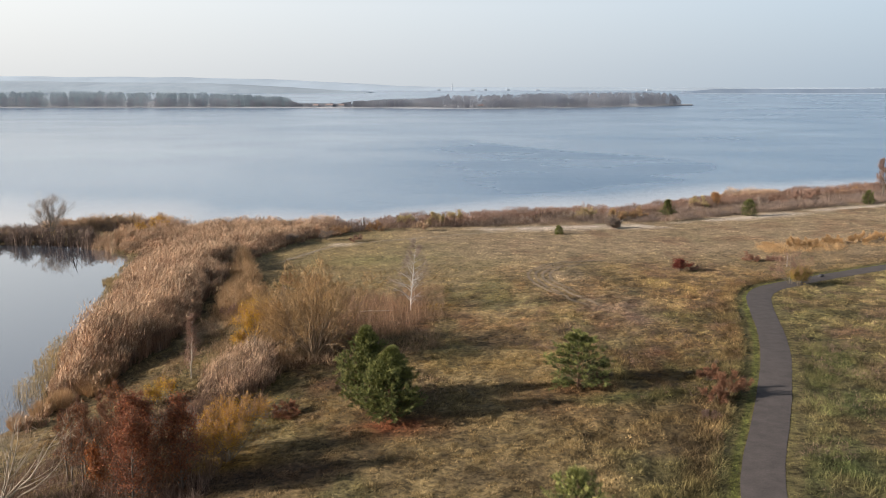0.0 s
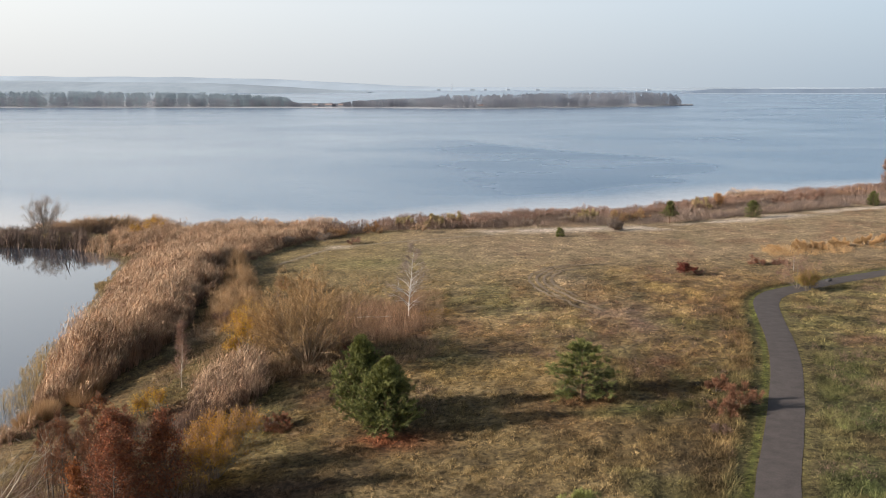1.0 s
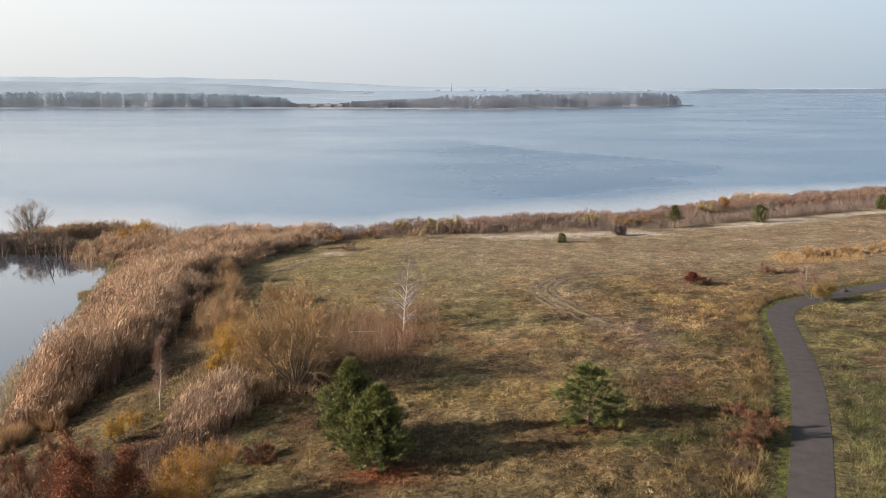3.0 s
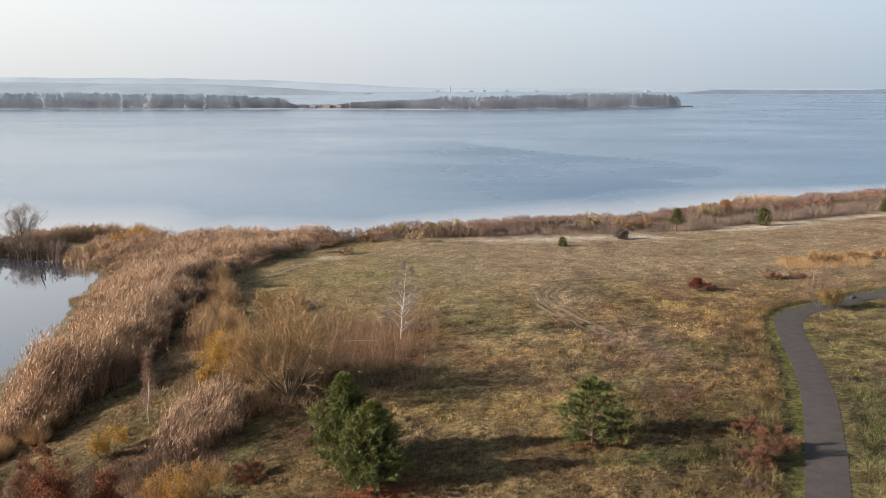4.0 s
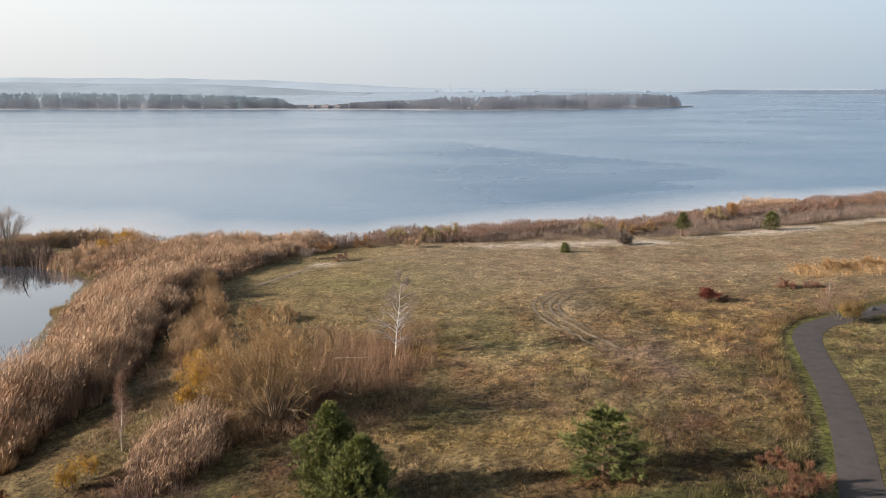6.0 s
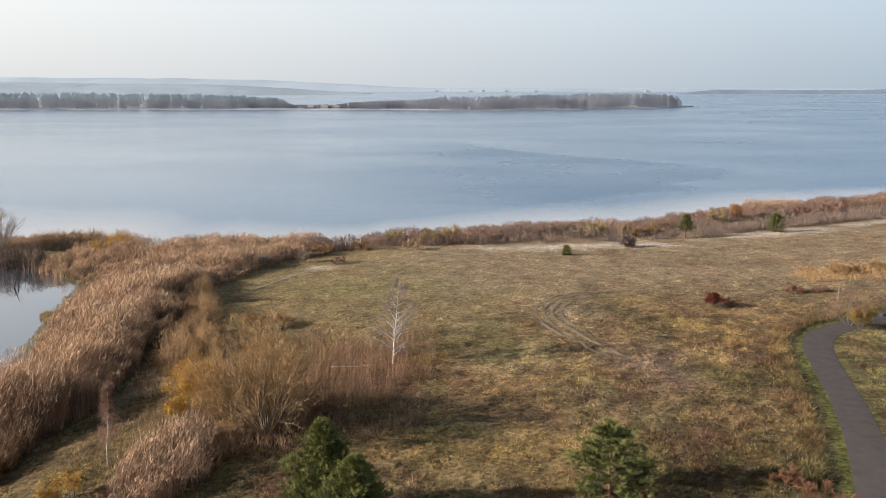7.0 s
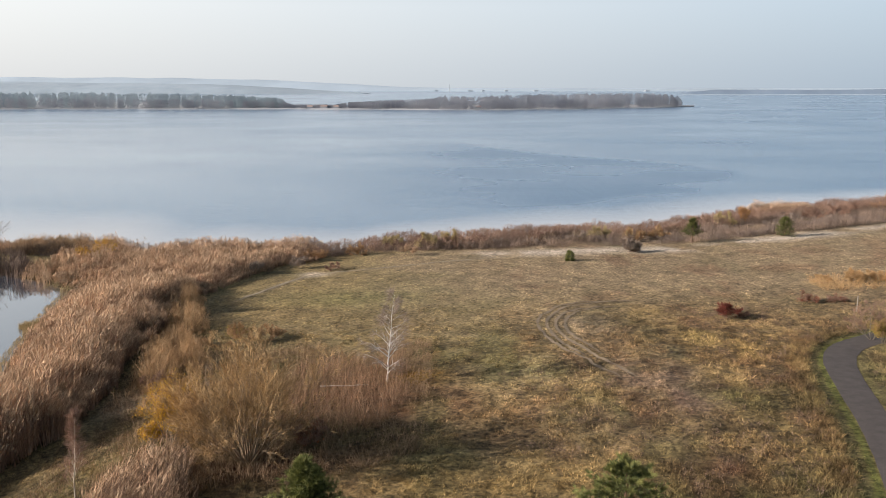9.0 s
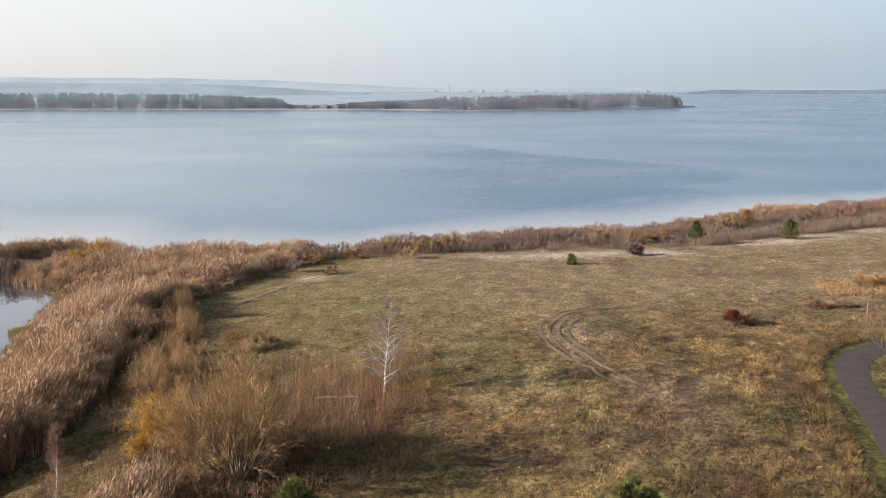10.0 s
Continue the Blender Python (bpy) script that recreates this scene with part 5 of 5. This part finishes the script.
# lower stems coloured darker than the plumes to paint in the flank's shade
reeds("reed_bed", x[ok & ~rim], y[ok & ~rim], 3, REED_STEM_SHADE, "tall dry tan reed bed between pond and meadow", 5.3, wide=0.05, crest=REED, head=0.72, long=0.42, rim=(swell * (0.42 + 0.58 * step(east - x + 4.5 * (value_noise(x, y, 6, 46) - 0.5), 0.2, 4.2)) * (1 + 0.16 * step(96 - y, 0, 12)) * (0.3 + 0.7 * step(wet / (1 + 0.9 * step(y, 88, 112)), 0, 4.8)) * (0.92 + 0.08 * step(y, 74, 90)) * (1 - 0.5 * step(y, 94, 140)))[ok & ~rim], lump=0.4, cell=1.8)
reeds("pond_edge_reeds", x[rim][::2], y[rim][::2], 6, REED_GREEN, "thin olive-tan reeds standing in the pond's edge", 1.9, True, wide=0.045, head=0.5, rim=((0.55 + 0.6 * value_noise(x, y, 2.0, 15)) * (1 - 0.6 * step(y, 88, 120)))[rim][::2])
x, y = scatter(rng, -27, 150, 150, 262, 9)
front = np.interp(x, FRONT_X, FRONT_Y)
ok = (y > front + 1.5 * value_noise(x, y, 4, 3) + (shore(x) - front) * 0.62 * step(x, 5, 30) * (0.55 + 0.45 * value_noise(x, y, 14, 8))) & (y < shore(x) + 1.0)
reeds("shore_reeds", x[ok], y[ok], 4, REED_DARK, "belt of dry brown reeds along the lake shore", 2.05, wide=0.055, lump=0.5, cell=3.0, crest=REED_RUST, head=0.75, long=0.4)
x, y = scatter(rng, 70, 92, 205, 224, 14)
heap = np.hypot((x - 80.5) / 9, (y - 214.5) / 5)
ok = (heap < 0.8 + 0.4 * fbm(x, y, 4, 27)) & (y < shore(x))
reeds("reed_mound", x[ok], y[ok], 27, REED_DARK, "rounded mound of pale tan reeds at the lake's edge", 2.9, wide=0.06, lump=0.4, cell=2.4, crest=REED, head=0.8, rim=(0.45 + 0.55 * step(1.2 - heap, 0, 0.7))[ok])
x, y = scatter(rng, -130, -56, 145, 182, 16)
wet = pond_out(x, y)
ok = (wet > -1) & ((wet < 4.0) | ((x > -84) & (y > 167) & (y < shore(x) - 0.5)) | (x > -64)) & (y < shore(x))
dim = ok & (x < -65) & (wet < 4)
reeds("spit_reeds", x[ok & ~dim], y[ok & ~dim], 5, REED, "dry brown reeds on the spit between pond and lake", 2.0, wide=0.06, lump=0.6, cell=2.6)
reeds("bank_reeds", x[dim], y[dim], 9, BANK, "dark brown reeds along the pond's far bank", 3.3, wide=0.07, lump=0.7, cell=3.0)
PATCH = [(-16.4, 76.0), (-14.9, 73), (-15.2, 69), (-18, 65.0), (-21.2, 65.8), (-22.4, 71.5), (-21.9, 76.5), (-19.4, 77.6)]
x, y = scatter(rng, -26, -14, 63, 82, 42)
ok = inside(x, y, PATCH) & (value_noise(x, y, 2.5, 2) > 0.22)
# brown stems under pale plumes paint in shade down the patch's side
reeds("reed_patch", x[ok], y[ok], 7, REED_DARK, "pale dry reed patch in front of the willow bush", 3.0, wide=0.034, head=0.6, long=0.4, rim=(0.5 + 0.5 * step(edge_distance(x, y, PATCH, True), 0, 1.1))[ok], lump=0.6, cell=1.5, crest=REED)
BRUSH = [(-33.5, 134), (-29.5, 124), (-26.0, 114), (-22.8, 104), (-21.6, 91), (-25.0, 87.5), (-28.0, 94), (-29.6, 103), (-31.4, 116)]
x, y = scatter(rng, -37, -20, 86, 140, 26)
ok = inside(x, y, BRUSH) & (value_noise(x, y, 2.6, 4) > 0.35 - 0.12 * edge_distance(x, y, BRUSH, True))
reeds("reed_fringe", x[ok], y[ok], 8, SEDGE, "lower tan reeds and brush along the reed bed", 3.1, False, 0.3, 0.038, 0.4 + 0.6 * step(edge_distance(x, y, BRUSH, True), 0, 2.2)[ok], 0.9, 2.6, fan=0.7)

# ---- thickets and weeds ----
TX, TY = [p[0] for p in TRAIL], [p[1] for p in TRAIL]
THICKET = [(-11.5, 79), (-4.5, 80.5), (-1.8, 88), (-2.6, 96), (-7.5, 99), (-12, 95), (-14.5, 86)]
x, y = scatter(rng, -15, -1, 78, 100, 2.0)
ok = inside(x, y, THICKET) & (fbm(x, y, 3, 9) > 0.32)
stalks("sapling_thicket", x[ok], y[ok], 1.2 + 2.6 * fbm(x[ok], y[ok], 4, 2), 12, 0.026, 0.3, 0.35, 9, TWIG_THIN, "dense thicket of thin reddish-brown leafless saplings", "thicket")
x, y = scatter(rng, -28, 0, 60, 104, 4.5)
ok = inside(x, y, THICKET) | (fbm(x, y, 7, 17) > 0.5) | (np.hypot((x + 16) / 10, (y - 82) / 8) < 0.8 + 0.5 * fbm(x, y, 5, 3))
stalks("undergrowth", x[ok], y[ok], 0.25 + 1.0 * value_noise(x[ok], y[ok], 2.5) ** 1.5, 14, 0.026, 0.5, 0.3, 14, BRUSH_TAN, "brown undergrowth of dry weeds round the bushes")
x, y = scatter(rng, 6, 40, 46, 125, 0.5)
ok = (edge_distance(x, y, TRAIL) > 2.6) & (fbm(x, y * 0.7, 11, 31) > 0.5) & (x < np.interp(y, [p[1] for p in TRAIL], [p[0] for p in TRAIL]))
stalks("dry_weeds", x[ok], y[ok], 0.34 + 0.22 * value_noise(x[ok], y[ok], 5), 30, 0.024, 0.6, 0.28, 10, WEED, "patches of dry reddish weeds in the meadow")
x, y = scatter(rng, -31, -15, 44, 66, 4.0)
stalks("dry_weeds", x, y, 0.7 + 0.5 * value_noise(x, y, 3), 16, 0.024, 0.3, 0.22, 11, WEED, "rank dry weeds under young oaks and alders")

x, y = scatter(rng, -28, 130, 150, 222, 3.2)
front = np.interp(x, FRONT_X, FRONT_Y)
ok = (y > front - 0.5) & (y < front + 5.5 * value_noise(x, y, 7, 2) + 0.5 + (shore(x) - front) * 0.5 * step(x, 5, 30)) & (fbm(x, y, 9, 5) > 0.3)
stalks("shore_brush", x[ok], y[ok], 0.4 + 1.7 * step(fbm(x, y, 5, 5), 0.25, 0.75)[ok], 11, 0.045, 0.5, 0.4, 12, BELT, "low grey-brown brush along the front of the shore reeds", "brush")
x, y = scatter(rng, -118, -56, 153, 178, 2.0)
ok = (y < shore(x) - 0.5) & (pond_out(x, y) > 1) & ((np.hypot((x + 70) / 13, (y - 170) / 6) < 1) | (x < -80))
dome = np.exp(-((x[ok] + 69) / 10) ** 2)
stalks("spit_brush", x[ok], y[ok], 0.5 + 0.9 * fbm(x[ok], y[ok], 6, 5) + 0.5 * dome, 16, 0.06, 0.6, 0.4, 13, BELT, "low grey-brown brush on the spit", "brush")
x, y = scatter(rng, -84, -56, 163, 178, 16)
mound = np.hypot((x + 69.5) / 12.5, (y - 170.5) / 6)
ok = (mound < 0.75 + 0.4 * fbm(x, y, 4, 19)) & (y < shore(x) - 0.5)
reeds("spit_thicket", x[ok], y[ok], 23, BRUSH_TAN, "rounded mound of tan and grey-brown brush on the spit", 3.5, False, 0.3, 0.06, (0.35 + 0.65 * step(1.15 - mound, 0, 0.6))[ok], 0.8, 3.2, fan=0.8, crest=SEDGE)

x, y = scatter(rng, -19, -5, 72, 84, 2.6)
ok = np.hypot((x + 12) / 6.2, (y - 77.5) / 4.6) < 0.6 + 0.7 * fbm(x, y, 3, 21)
stalks("willow_shoots", x[ok], y[ok], 0.35 + 1.1 * fbm(x[ok], y[ok], 2.5, 22), 14, 0.024, 0.35, 0.3, 15, BRUSH_TAN, "brown shoots and weeds at the willow's foot", "brush")
x, y = scatter(rng, 18, 75, 40, 118, 1.1)
ok = (edge_distance(x, y, TRAIL) > 2.2) & (x > np.interp(y, TY, TX)) & (x < (y + 14) * 0.62) & (value_noise(x, y, 3.0, 33) > 0.5)
stalks("rough_weeds", x[ok], y[ok], 0.22 + 0.4 * value_noise(x[ok], y[ok], 2.0, 34), 34, 0.02, 0.5, 0.3, 16, WEED, "brown tussocks of rank weeds past the cycle path")
x, y = scatter(rng, 51, 98, 125, 144, 1.6)
ok = (np.abs(y - 127.5 - (x - 52) * 0.3) < 4.5) & (fbm(x, y, 6, 35) > 0.47)
stalks("broom_brush", x[ok], y[ok], 0.45 + 0.7 * fbm(x[ok], y[ok], 4, 36), 16, 0.04, 0.45, 0.35, 17, BROOM, "low band of orange-tan broom brush in the meadow", "brush")

# ---- meadow grass ----
for k, (x0, x1, y0, y1, dens, blades, width) in enumerate(((-34, 46, 34, 72, 20, 8, 0.03), (-34, 75, 72, 112, 13.8, 6, 0.036), (-36, 100, 112, 150, 5.2, 6, 0.042), (-28, 135, 150, 205, 3.0, 5, 0.05))):
    x, y = scatter(rng, x0, x1, y0, y1, dens)
    gap = edge_distance(x, y, TRAIL)
    front = np.interp(x, FRONT_X, FRONT_Y)
    bare = np.exp(-((y - (front - 6.0)) / 3.6) ** 2) * step(x, 2, 12) * step(fbm(x, y * 1.5, 13, 61), 0.36, 0.5)
    ok = (gap > 1.38) & (pond_out(x, y) > 0.5) & (y < front + 1) & (rng.uniform(size=len(x)) > bare * 1.1) & (np.hypot(x + 18.5, y - 146) > 1.8)
    ok &= np.abs(x) < (y + 14) * 0.62
    for line in RUTS:
        ok &= edge_distance(x, y, line) > 0.26
    ok &= (edge_distance(x, y, FOOTPATH) > 0.32)
    clump = 0.6 * value_noise(x, y, 0.75 + 0.2 * k, 81) + 0.4 * value_noise(x, y * 0.8, 2.1, 82)
    ok &= rng.uniform(size=len(x)) < 0.16 + 1.0 * step(clump, 0.3, 0.62)
    x, y, gap, clump = x[ok], y[ok], gap[ok], clump[ok]
    lush = 0.5 * step(fbm(x, y, 6, 71), 0.35, 0.7) + 0.6 * step(value_noise(x, y, 1.3, 9), 0.45, 0.8)
    slope = step(x, 6, 16) * step(np.interp(y, TY, TX) - x, -1, 2) * step(132 - y, 0, 20)
    past = step(x - np.interp(y, TY, TX), 0, 3) * step(140 - y, 0, 20)
    tall = (0.16 + 0.18 * lush + slope * (0.08 + 0.18 * lush) + past * (0.06 + 0.2 * lush)) * (1 - 0.4 * step(y, 95, 135)) * (0.6 + 0.9 * step(clump, 0.35, 0.75)) * rng.uniform(0.45, 0.95, len(x))
    tall = np.where(gap < 2.3, 0.13, np.where(gap < 4.2, tall + 0.16 * step(140 - y, 0, 30), tall))
    tufts("meadow_grass", x, y, tall, blades, width, 200 + k, "dry autumn grass, tan and olive, in uneven tufts", 0.13)
x, y = scatter(rng, -26, 44, 40, 122, 2.4)
gap = edge_distance(x, y, TRAIL)
clump = 0.5 * value_noise(x, y, 1.6, 141) + 0.5 * fbm(x, y, 9, 142)
ok = (gap > 2.6) & (pond_out(x, y) > 2) & (np.abs(x) < (y + 14) * 0.62) & (rng.uniform(size=len(x)) < step(clump, 0.42, 0.66) * (1 - 0.6 * step(y, 100, 122)))
for line in RUTS:
    ok &= edge_distance(x, y, line) > 0.5
x, y = x[ok], y[ok]
tufts("grass_tussocks", x, y, rng.uniform(0.18, 0.4, len(x)) * (1 - 0.35 * step(y, 90, 120)), 24, 0.034, 210, "rank tussocks of dry grass standing over the sward", 0.16)
x, y = scatter(rng, 8, 50, 40, 108, 9)
gap = edge_distance(x, y, TRAIL)
ok = (x < np.interp(y, TY, TX)) & (gap > 2.75) & (gap < 4.6) & (rng.uniform(size=len(x)) < 0.35 + 0.65 * step(value_noise(x, y, 2.4, 151), 0.3, 0.6))
x, y = x[ok], y[ok]
tufts("verge_grass", x, y, rng.uniform(0.42, 0.68, len(x)), 22, 0.036, 211, "tall dry grass standing along the mown verge", 0.1)
